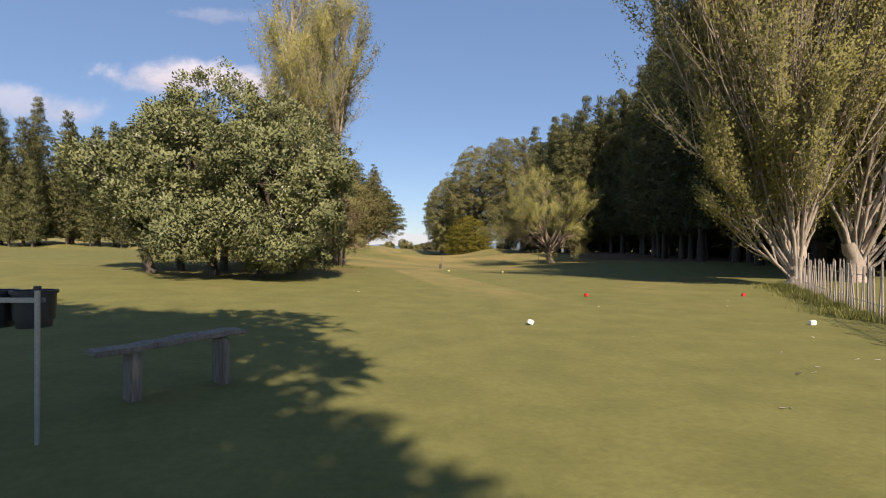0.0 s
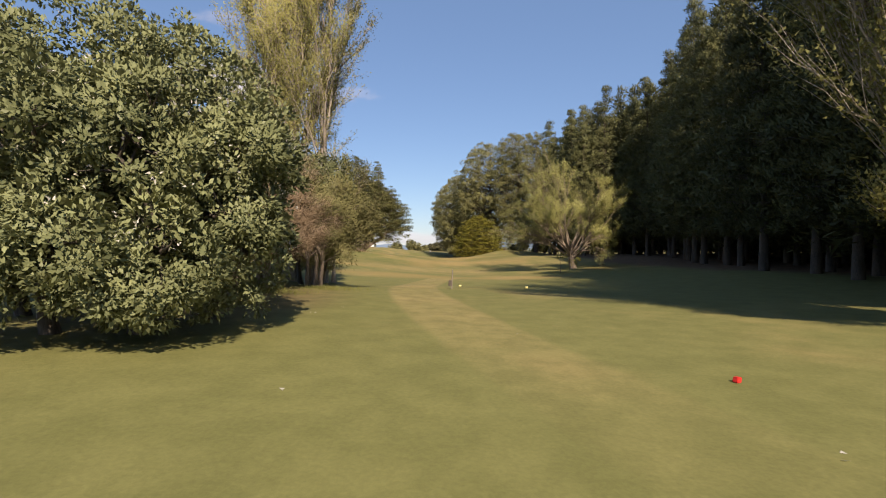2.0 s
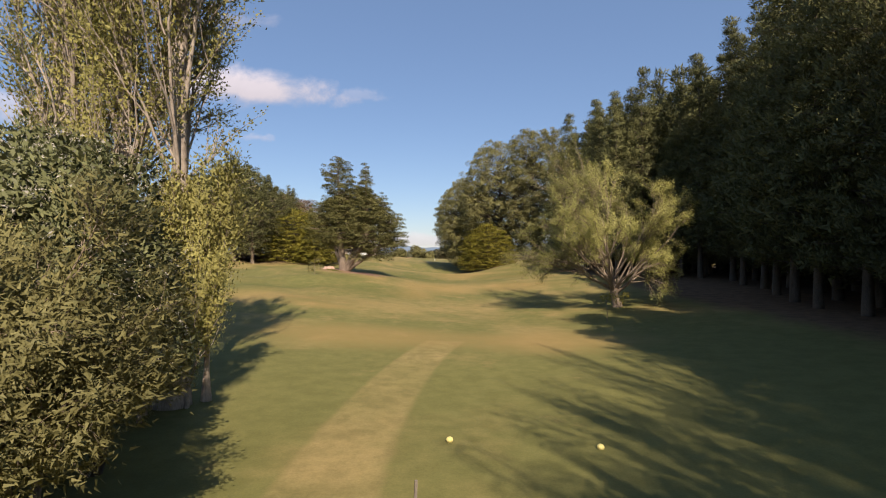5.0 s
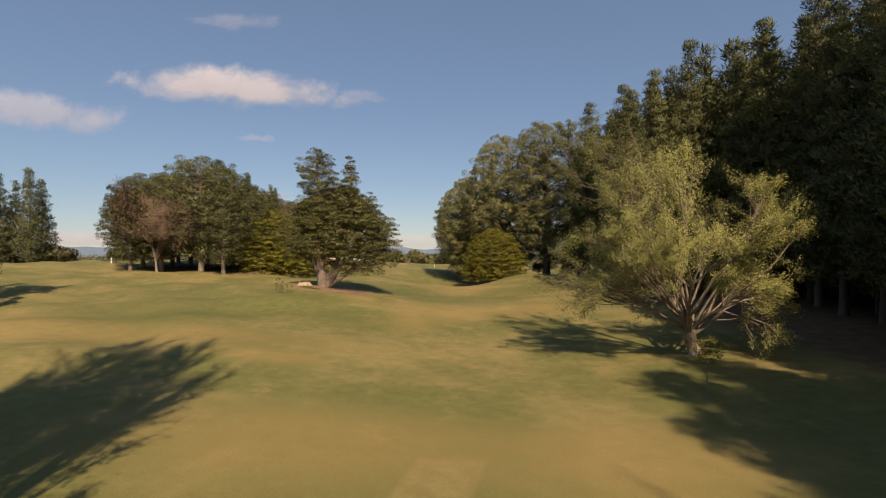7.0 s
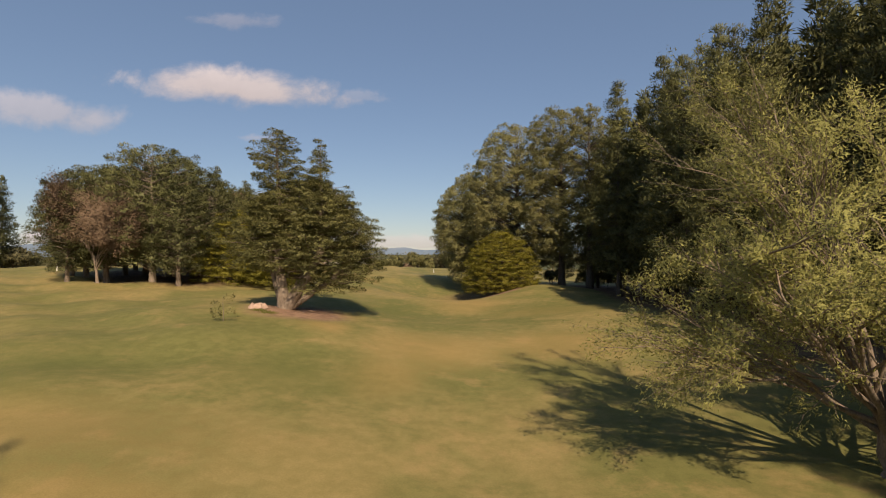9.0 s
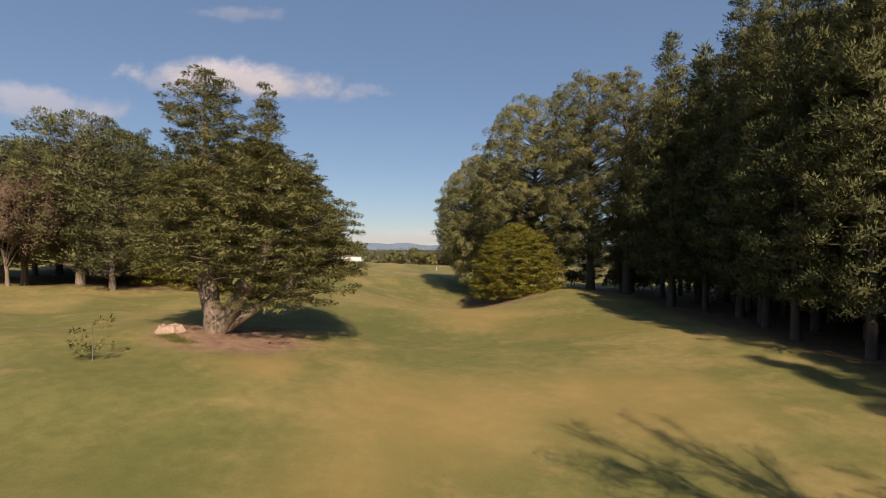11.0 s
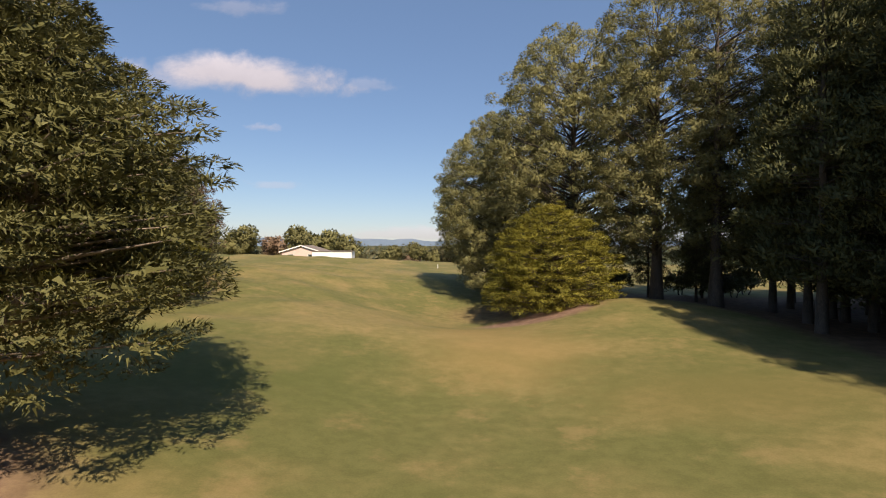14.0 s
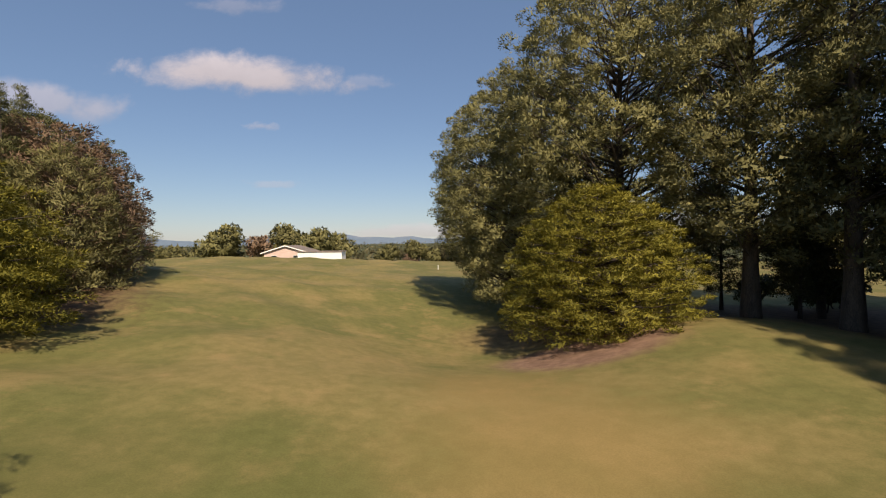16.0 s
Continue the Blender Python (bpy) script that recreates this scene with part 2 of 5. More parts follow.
def ground_material():
    m, nt, nodes, links, bsdf = material("mown_grass")
    co = nodes.new("ShaderNodeTexCoord").outputs["Object"]

    def mixin(fac, a, b):
        x = nodes.new("ShaderNodeMix")
        x.data_type = "RGBA"
        for sock, v in ((x.inputs[0], fac), (x.inputs[6], a), (x.inputs[7], b)):
            if isinstance(v, tuple):
                sock.default_value = (*v, 1)
            elif isinstance(v, float):
                sock.default_value = v
            else:
                links.new(v, sock)
        return x.outputs[2]

    def m2(op, a, b=None, c=None, clamp=False):
        x = nodes.new("ShaderNodeMath")
        x.operation, x.use_clamp = op, clamp
        for sock, v in zip(x.inputs, (a, b, c)):
            if v is None:
                continue
            if isinstance(v, (int, float)):
                sock.default_value = v
            else:
                links.new(v, sock)
        return x.outputs[0]

    def fade(v, a, b):
        x = nodes.new("ShaderNodeMapRange")
        x.interpolation_type = "SMOOTHSTEP"
        x.inputs["From Min"].default_value, x.inputs["From Max"].default_value = a, b
        links.new(v, x.inputs["Value"])
        return x.outputs["Result"]

    sep = nodes.new("ShaderNodeSeparateXYZ")
    links.new(co, sep.inputs[0])
    X, Y = sep.outputs["X"], sep.outputs["Y"]
    n_big = noise_node(nodes, links, 0.045, 3.0, 0.55, co).outputs["Fac"]
    n_mid = noise_node(nodes, links, 0.17, 4.0, 0.6, co).outputs["Fac"]
    n_small = noise_node(nodes, links, 1.1, 4.0, 0.65, co).outputs["Fac"]
    n_fine = noise_node(nodes, links, 14.0, 3.0, 0.7, co).outputs["Fac"]
    green = mixin(fade(n_small, 0.3, 0.7), (0.117, 0.115, 0.037), (0.148, 0.142, 0.048))
    dry = mixin(fade(n_small, 0.3, 0.7), (0.19, 0.155, 0.058), (0.24, 0.188, 0.075))
    blend = m2("ADD", m2("MULTIPLY", n_big, 0.55), m2("MULTIPLY", n_mid, 0.45))
    near = m2("MULTIPLY", m2("SUBTRACT", 1.0, fade(Y, 48.0, 75.0)), 0.09)
    base = mixin(fade(m2("SUBTRACT", blend, near), 0.42, 0.60), green, dry)
    scuff = noise_node(nodes, links, 0.26, 5.0, 0.7, co).outputs["Fac"]
    base = mixin(m2("MULTIPLY", fade(m2("SUBTRACT", scuff, near), 0.52, 0.70), 0.5), base, (0.29, 0.205, 0.090))

    def spot(cx, cy, rx, ry, soft=0.5, wob=0.5):
        """A patch with a ragged edge: 1 inside."""
        dx, dy = m2("DIVIDE", m2("SUBTRACT", X, cx), rx), m2("DIVIDE", m2("SUBTRACT", Y, cy), ry)
        d = m2("SQRT", m2("ADD", m2("MULTIPLY", dx, dx), m2("MULTIPLY", dy, dy)))
        d = m2("ADD", d, m2("MULTIPLY", m2("SUBTRACT", n_small, 0.5), wob))
        return m2("SUBTRACT", 1.0, fade(d, 1 - soft, 1 + soft))

    # the worn mown strip from the tee towards the fairway
    cx = m2("ADD", -2.5, m2("POWER", m2("ABSOLUTE", m2("DIVIDE", m2("SUBTRACT", Y, 42.0), 12.6)), 2.0))
    off = m2("ABSOLUTE", m2("SUBTRACT", X, cx))
    off = m2("ADD", off, m2("MULTIPLY", m2("SUBTRACT", n_small, 0.5), 0.5))
    strip = m2("MULTIPLY", m2("SUBTRACT", 1.0, fade(off, 1.15, 1.5)), m2("MULTIPLY", fade(Y, 8.0, 30.0), m2("SUBTRACT", 1.0, fade(Y, 60.5, 61.5))))
    base = mixin(m2("MULTIPLY", strip, m2("MULTIPLY_ADD", n_mid, 0.9, 0.05)), base, mixin(fade(n_small, 0.3, 0.7), (0.20, 0.155, 0.066), (0.31, 0.235, 0.10)))
    for s in [(-5.7, 93.5, 2.6, 3.8), (-6, 62, 8, 4), (7, 61, 5, 4), (-3, 103, 5, 6), (9, 106, 6, 5), (-26, 80, 14, 4), (-13, 75, 3.4, 1.6), (12, 129, 6, 3.2), (-13.3, 107, 2, 2.4), (1, 140, 6, 7), (-1, 150, 4, 4)]:
        base = mixin(m2("MULTIPLY", spot(*s, 0.7, 0.9), 0.55), base, (0.27, 0.185, 0.070))
    for s in [(-14, 132, 9, 9), (13, 131, 7, 7), (-30, 88, 9, 7), (-12, 92, 6, 5)]:
        base = mixin(m2("MULTIPLY", spot(*s, 0.8, 0.9), 0.6), base, (0.088, 0.1, 0.028))
    needles = mixin(fade(n_small, 0.3, 0.7), (0.095, 0.062, 0.036), (0.17, 0.105, 0.062))
    bare = mixin(fade(n_small, 0.3, 0.7), (0.17, 0.105, 0.072), (0.27, 0.17, 0.118))
    # fallen needles under the plantation and under the clump on the hill
    wood = m2("MULTIPLY", fade(m2("ADD", X, m2("MULTIPLY", n_mid, 5.0)), 26.0, 29.5), m2("SUBTRACT", 1.0, fade(X, 62.0, 66.0)))
    wood = m2("MULTIPLY", wood, m2("MULTIPLY", fade(Y, 24.0, 30.0), m2("SUBTRACT", 1.0, fade(Y, 172.0, 180.0))))
    base = mixin(wood, base, needles)
    base = mixin(spot(-52, 158, 20, 17, 0.2), base, needles)
    base = mixin(spot(-18.2, 113.2, 5.2, 5.0, 0.35), base, bare)
    base = mixin(spot(6.2, 158.4, 6.4, 5.4, 0.25), base, bare)
    base = mixin(m2("MULTIPLY", spot(15, 172, 17, 9, 0.3), 0.8), base, needles)
    base = mixin(m2("MULTIPLY", spot(-8, 25, 3.5, 7, 0.4), 0.5), base, needles)
    far = fade(Y, 330.0, 500.0)
    base = mixin(far, base, (0.07, 0.075, 0.03))
    shade = mixin(fade(n_fine, 0.2, 0.8), (0.88, 0.88, 0.88), (1.11, 1.11, 1.11))
    mul = nodes.new("ShaderNodeMix")
    mul.data_type, mul.blend_type = "RGBA", "MULTIPLY"
    mul.inputs[0].default_value = 1.0
    links.new(base, mul.inputs[6])
    links.new(shade, mul.inputs[7])
    links.new(mul.outputs[2], bsdf.inputs["Base Color"])
    bsdf.inputs["Roughness"].default_value = 0.9
    bsdf.inputs["Specular IOR Level"].default_value = 0.15
    bp = nodes.new("ShaderNodeBump")
    bp.inputs["Strength"].default_value, bp.inputs["Distance"].default_value = 0.35, 0.02
    links.new(m2("ADD", n_fine, m2("MULTIPLY", n_small, 0.5)), bp.inputs["Height"])
    links.new(bp.outputs["Normal"], bsdf.inputs["Normal"])
    return m


tagged(part("ground", ground_sheet(), ground_material()), "rolling mown golf course grass with dry tan patches", "ground", kind="structure")

# ---- trees ----
def unit(v):
    return v / np.maximum(np.linalg.norm(v, axis=-1, keepdims=True), 1e-9)


def leaves_mesh(name, pos, way, length, width, rng, out=None, kite=False):
    """Leaves as pointed blades that start at pos and run along way, and face about out, as the tuft they grow in does."""
    way = unit(way)
    if out is None:
        side = unit(np.cross(way, unit(rng.normal(size=way.shape))))
    else:
        side = unit(np.cross(way, out + 0.45 * rng.normal(size=way.shape)))
    face = np.cross(way, side)
    if out is not None:
        flip = np.sign((face * out).sum(1, keepdims=True) + 1e-9)
        side, face = side * flip, face * flip
    L, W = length[:, None], width[:, None]
    curl = face * (length * 0.12 * rng.normal(size=len(length)))[:, None]
    if kite:
        mid = pos + way * L * 0.55 + curl * 0.2
        V = np.stack([pos, mid - side * W * 0.5, pos + way * L + curl, mid + side * W * 0.5], 1)
    else:
        V = np.stack([pos + side * W * 0.5, pos - side * W * 0.5, pos + way * L + curl], 1)
    n, k = V.shape[:2]
    me = quads_mesh(name, V.reshape(-1, 3), np.arange(k * n).reshape(n, k))
    if out is not None:
        tone = unit(unit(out) * 0.8 + face * 0.25)
        me.normals_split_custom_set_from_vertices(np.repeat(tone, k, axis=0).astype(np.float32))
    return me


class Wood:
    """Collects tapered limbs into one mesh."""

    def __init__(self):
        self.v, self.f, self.n = [], [], 0

    def limb(self, pts, radii, sides=5):
        pts, radii = np.asarray(pts, float), np.asarray(radii, float)
        d = np.gradient(pts, axis=0)
        d = unit(d)
        ref = np.array([0.31, 0.95, 0.05]) if abs(d[0][2]) > 0.7 else np.array([0.05, 0.1, 1.0])
        a = unit(np.cross(d, ref))
        b = np.cross(d, a)
        ang = np.linspace(0, 2 * np.pi, sides, endpoint=False)
        ring = a[:, None] * np.cos(ang)[None, :, None] + b[:, None] * np.sin(ang)[None, :, None]
        self.v.append((pts[:, None] + ring * radii[:, None, None]).reshape(-1, 3))
        k = len(pts)
        i = (np.arange(k - 1)[:, None] * sides + np.arange(sides)).ravel()
        j = (np.arange(k - 1)[:, None] * sides + (np.arange(sides) + 1) % sides).ravel()
        self.f.append(np.stack([i, j, j + sides, i + sides], 1) + self.n)
        self.n += k * sides

    def mesh(self, name):
        me = quads_mesh(name, np.concatenate(self.v), np.concatenate(self.f))
        me.polygons.foreach_set("use_smooth", np.ones(len(me.polygons), bool))
        return me


def curve_pts(p0, way, length, bend, k=4, rng=None, wob=0.05):
    """Points of a limb that starts along way and bends by the vector bend."""
    t = np.linspace(0, 1, k)[:, None]
    p = np.asarray(p0) + np.asarray(way) * length * t + np.asarray(bend) * length * t * t
    if rng is not None:
        p[1:] += rng.normal(size=(k - 1, 3)) * wob * length * 0.3
    return p


def along(pts, u):
    """Places at shares u of a line of points."""
    x = np.clip(np.asarray(u), 0, 1) * (len(pts) - 1)
    i = np.minimum(x.astype(int), len(pts) - 2)
    f = (x - i)[:, None]
    return pts[i] * (1 - f) + pts[i + 1] * f


def tree_empty(name, label, category, group=""):
    return tagged(new(name), label, category, group)


def conifer(name, label, seed, h, r, base, mats, shape="pine", step=1.1, per=5, leaves=14, L=0.5, W=0.12, rise=(0.05, 0.9), flat=0.5, trunk_r=0.3, leaders=((0, 0, 1.0),), bare=0.3, spread=0.22, puff=0.5, lift=0.45, group="", ragged=0.25, tip=0.16, core=3, sag=0.0):
    """A conifer: trunk, whorls of limbs and tufts of needles. leaders: offset x, y and share of the height of each top."""
    rng = np.random.default_rng(seed)
    root = tree_empty(name, label, "tree", group)
    limbs = Wood()
    C, O, R = [], [], []
    for lx, ly, share, *own in leaders:
        H = h * share
        girth, form, low = own if own else (share, shape, base)
        reach = 7 if low < 3 else 2.5
        tp = np.array([[lx * min(1, reach * t) + rng.normal() * 0.12 * t, ly * min(1, reach * t) + rng.normal() * 0.12 * t, -0.3 + (H + 0.3) * t] for t in np.linspace(0, 1, 9)])
        trunk = Wood()
        trunk.limb(tp, trunk_r * np.array([1.3, 0.95, 0.85, 0.75, 0.62, 0.48, 0.34, 0.18, 0.03]) * (0.16 if low < 3 and len(leaders) > 1 else 0.75 + 0.25 * share), 8)
        if low > 3 or len(leaders) == 1:
            part("trunk", trunk.mesh("trunk"), mats[0], root)
        z = low
        while z < H * 0.99:
            u = (z - low) / (H - low)
            if form == "pine":
                prof = (1 - u) ** 0.7 * (0.6 + 0.4 * min(1, u * 3))
            elif form == "round":
                prof = math.sqrt(max(0.0, 1 - (1.75 * u - 0.75) ** 2)) if u > 0.43 else 0.6 + 0.4 * u / 0.43
            elif form == "spire":
                prof = (1 - u ** 3) ** 0.6 * (0.75 + 0.25 * math.sin(9 * u))
            elif form == "cone":
                prof = (1 - u) ** 0.8 * (0.8 + 0.2 * min(1, u * 6))
            else:
                prof = math.sqrt(max(0.0, 1 - u * u)) * (0.88 + 0.12 * min(1, u * 5))
            n = max(3, int(per * (0.55 + 0.45 * prof) + rng.random()))
            a0 = rng.random() * 6.28
            for k in range(n):
                ln = max(0.45, r * prof * girth * (1 + ragged * float(np.clip(rng.normal(), -1.8, 1.2))))
                a = a0 + 6.283 * k / n + rng.normal() * 0.25
                el = rise[0] + (rise[1] - rise[0]) * u + rng.normal() * 0.12
                way = np.array([math.cos(a) * math.cos(el), math.sin(a) * math.cos(el), math.sin(el)])
                c = along(tp, [min(1, (z + rng.normal() * step * 0.25 + 0.3) / (H + 0.3))])[0]
                pts = curve_pts(c, way, ln, (0, 0, (tip + 0.1 * rng.random()) * min(1, 0.4 + 2 * u) - sag * (1 - u) ** 4), 4, rng)
                limbs.limb(pts, np.array([1, 0.7, 0.4, 0.12]) * (0.016 * ln + 0.012), 3)
                side = np.array([-math.sin(a), math.cos(a), 0.0])
                m = max(2, int(ln * 1.1 / puff * 0.55))
                for us in np.linspace(min(bare, 0.8), 1.0, m):
                    p = along(pts, [us])[0]
                    wide = spread * ln * (1.12 - us)
                    for s in ((0.0,) if wide < puff * 0.6 else (-0.9, 0.0, 0.9) if wide < puff * 1.6 else (-1.0, -0.4, 0.4, 1.0)):
                        C.append(p + side * wide * (s + 0.25 * rng.normal()) + rng.normal(size=3) * 0.15 * puff)
                        O.append(unit(np.array([way[0], way[1], 0.0]) + side * s * 0.6))
                        R.append(puff * (0.65 + 0.7 * rng.random()))
            z += step * (0.7 + 0.6 * rng.random())
    C, O, R = np.array(C), np.array(O), np.array(R)
    idx = np.repeat(np.arange(len(C)), leaves)
    m = len(idx)
    e = unit(rng.normal(size=(m, 3)) + O[idx] * 0.35 + np.array([0, 0, 0.3]))
    P = C[idx] + e * (R[idx] * (0.15 + 0.85 * rng.random(m)))[:, None] * np.array([1, 1, 1 - flat])
    D = e * np.array([1, 1, 1 - flat]) * 0.35 + O[idx] * 0.5 + np.array([0, 0, lift]) + rng.normal(size=(m, 3)) * np.array([1, 1, 0.6]) * 0.5
    S = L * (0.6 + 0.7 * rng.random(m))
    Q = S * W / L
    # broad inner sprays that close the heart of each tuft
    ic = np.repeat(np.arange(len(C)), core)
    ec = unit(rng.normal(size=(len(ic), 3)) * np.array([1, 1, 0.4]) + O[ic] * 0.2)
    P = np.concatenate([P, C[ic] - ec * (R[ic] * 0.55)[:, None] - O[ic] * 0.15 * puff])
    D, e = np.concatenate([D, ec + np.array([0, 0, 0.15])]), np.concatenate([e, np.repeat([[0, 0, 0.6]], len(ic), 0) + O[ic] * 0.5])
    S, Q = np.concatenate([S, R[ic] * 1.15]), np.concatenate([Q, R[ic] * 0.4])
    tagged(part("branchwork", limbs.mesh("branchwork"), mats[0], root), kind="stuff")
    axis = P * np.array([1, 1, 0.0]) / max(r, 1) * 0.8
    N = unit(e * 0.8 + axis + np.array([0, 0, 0.45]))
    part("crown", leaves_mesh("crown", P, D, S, Q, rng, N), mats[1], root)
    return root


def outline(form, u):
    """Share of the full radius at the share u of a crown's height."""
    if form == "round":
        return max(0.05, (1 - abs(2 * u - 1) ** 2.6) ** 0.5) if u > 0.5 else 0.62 + 0.38 * math.sin(math.pi * u)
    if form == "dome":
        return (1 - u ** 2.3) ** 0.55 * (0.86 + 0.14 * min(1, 5 * u))
    if form == "spire":
        return (1 - u ** 4) ** 0.6 * (0.85 + 0.15 * math.sin(11 * u))
    if form == "cone":
        return (1 - u) ** 0.75
    return (1 - u) ** 0.72 * min(1, 0.6 + 1.6 * u)


def clumped_conifer(name, label, seed, tops, mats, size=1.3, blades=110, L=0.34, W=0.085, flat=0.7, lift=0.4, droop=0.0, ragged=0.14, open_=0.0, trunk_r=0.4, limb_up=0.35, inner=0.55, group="", foot=(0, 0), core=8, fill=1.0, tier=1.5, limbed=0.6):
    """A conifer whose crown is built of many rounded or flattened clumps, each on its own limb.
    tops: x, y, height, radius, lowest foliage and outline of each leading stem."""
    rng = np.random.default_rng(seed)
    root = tree_empty(name, label, "tree", group)
    limbs = Wood()
    C, O, R = [], [], []
    for tx, ty, H, rad, low, form in tops:
        t = np.linspace(0, 1, 9)
        bend = np.minimum(1, 3.0 * t)
        tp = np.column_stack([foot[0] + (tx - foot[0]) * bend + rng.normal(size=9) * 0.1 * t, foot[1] + (ty - foot[1]) * bend + rng.normal(size=9) * 0.1 * t, -0.3 + (H + 0.3) * t])
        girth = trunk_r * (H / max(q[2] for q in tops))
        trunk = Wood()
        trunk.limb(tp, girth * np.array([1.5, 1.0, 0.85, 0.72, 0.6, 0.46, 0.32, 0.18, 0.03]), 9)
        part("trunk", trunk.mesh("trunk"), mats[0], root)
        z = low
        while z < H - 0.3 * size:
            u = (z - low) / (H - low)
            for share, count in ((1.0, 1.0), (inner, 0.7)):
                rr = rad * outline(form, u) * share
                n = max(2, int(count * fill * 2 * math.pi * rr / (1.3 * size)))
                a0 = rng.random() * 6.28
                for k in range(n):
                    a = a0 + 6.283 * (k + 0.35 * rng.normal()) / n
                    q = max(0.25, rr * (1 + ragged * float(np.clip(rng.normal(), -2, 1.6))) - 0.45 * size)
                    c = along(tp, [min(1, (z + 0.3) / (H + 0.3))])[0] + np.array([math.cos(a) * q, math.sin(a) * q, size * 0.4 * rng.normal() - droop * q * (1 - u)])
                    if open_ and noise.noise(Vector(c * 0.23) + Vector((seed * 3.1, 0, 0))) > 0.42 - open_:
                        continue
                    if c[2] < 0.25:
                        c[2] = 0.25 + 0.3 * rng.random()
                    C.append(c)
                    O.append((math.cos(a), math.sin(a), 0.0))
                    R.append(size * (0.65 + 0.6 * rng.random()) * (0.75 + 0.25 * (1 - u)))
                    if rng.random() < limbed * (1.0 if share == 1.0 else 0.4):
                        z0 = max(0.3, c[2] - limb_up * q)
                        p0 = along(tp, [min(0.97, (z0 + 0.3) / (H + 0.3))])[0]
                        g = np.linspace(0, 1, 4)[:, None]
                        limbs.limb(p0 * (1 - g) + c * g + rng.normal(size=(4, 3)) * 0.03 * q * g * (1 - g) * 4, np.array([1, 0.75, 0.45, 0.15]) * (0.012 * q + 0.02), 4)
            z += size * flat * tier * (0.85 + 0.3 * rng.random())
        C.append(np.array(tp[-1]) - np.array([0, 0, 0.35 * size]))
        O.append((0.0, 0.0, 0.5))
        R.append(size * 0.6)
    C, O, R = np.array(C), np.array(O), np.array(R)
    idx = np.repeat(np.arange(len(C)), blades)
    m = len(idx)
    e = unit(rng.normal(size=(m, 3)) + O[idx] * 0.45 + np.array([0, 0, 0.35]))
    P = C[idx] + e * (R[idx] * (0.5 + 0.5 * rng.random(m) ** 0.7))[:, None] * np.array([1, 1, flat])
    D = e * 0.6 + O[idx] * 0.45 + np.array([0, 0, lift]) + rng.normal(size=(m, 3)) * 0.35
    S = L * (0.6 + 0.7 * rng.random(m))
    N = unit(e * np.array([1, 1, 1 / flat]) + O[idx] * 0.3 + np.array([0, 0, 0.15]))
    ic = np.repeat(np.arange(len(C)), core)
    ec = unit(rng.normal(size=(len(ic), 3)) * np.array([1, 1, 0.5]))
    seat = rng.normal(size=(len(ic), 3)) * np.array([0.3, 0.3, 0.2 * flat])
    P = np.concatenate([P, C[ic] + (seat - ec * 0.25) * R[ic][:, None]])
    D, N = np.concatenate([D, ec]), np.concatenate([N, unit(np.repeat([[0, 0, 0.3]], len(ic), 0) + O[ic] * 0.6)])
    S, Q = np.concatenate([S, R[ic] * 0.5]), np.concatenate([S * W / L, R[ic] * 0.2])
    tagged(part("branchwork", limbs.mesh("branchwork"), mats[0], root), kind="stuff")
    part("crown", leaves_mesh("crown", P, D, S, Q, rng, N), mats[1], root)
    return root


def clump_points(rng, lobes, dens, clump, per, inner=0.12, ball=0.7, wild=0.5):
    """Leaf seats on small round clumps that cover the lobes (x, y, z, rx, ry, rz)."""
    P, D, N = [], [], []
    for cx, cy, cz, rx, ry, rz in lobes:
        area = 4 * math.pi * ((rx * ry + rx * rz + ry * rz) / 3)
        n = int(area * dens)
        d = unit(rng.normal(size=(n, 3)))
        d = d[d[:, 2] > -0.75]
        c = np.array([cx, cy, cz]) + d * np.array([rx, ry, rz]) * (1 - inner * 2 * rng.random((len(d), 1)) + 0.08 * rng.normal(size=(len(d), 1)))
        m = len(d) * per
        idx = np.repeat(np.arange(len(d)), per)
        e = unit(rng.normal(size=(m, 3)) + d[idx] * 0.9)
        rad = clump * (0.5 + 0.9 * rng.random(len(d)))[idx]
        P.append(c[idx] + e * rad[:, None] * (0.35 + 0.65 * rng.random((m, 1))))
        D.append(e + wild * rng.normal(size=(m, 3)))
        N.append(unit(e * ball + d[idx] * (1.5 - ball) + np.array([0, 0, 0.25])))
    return np.concatenate(P), np.concatenate(D), np.concatenate(N)


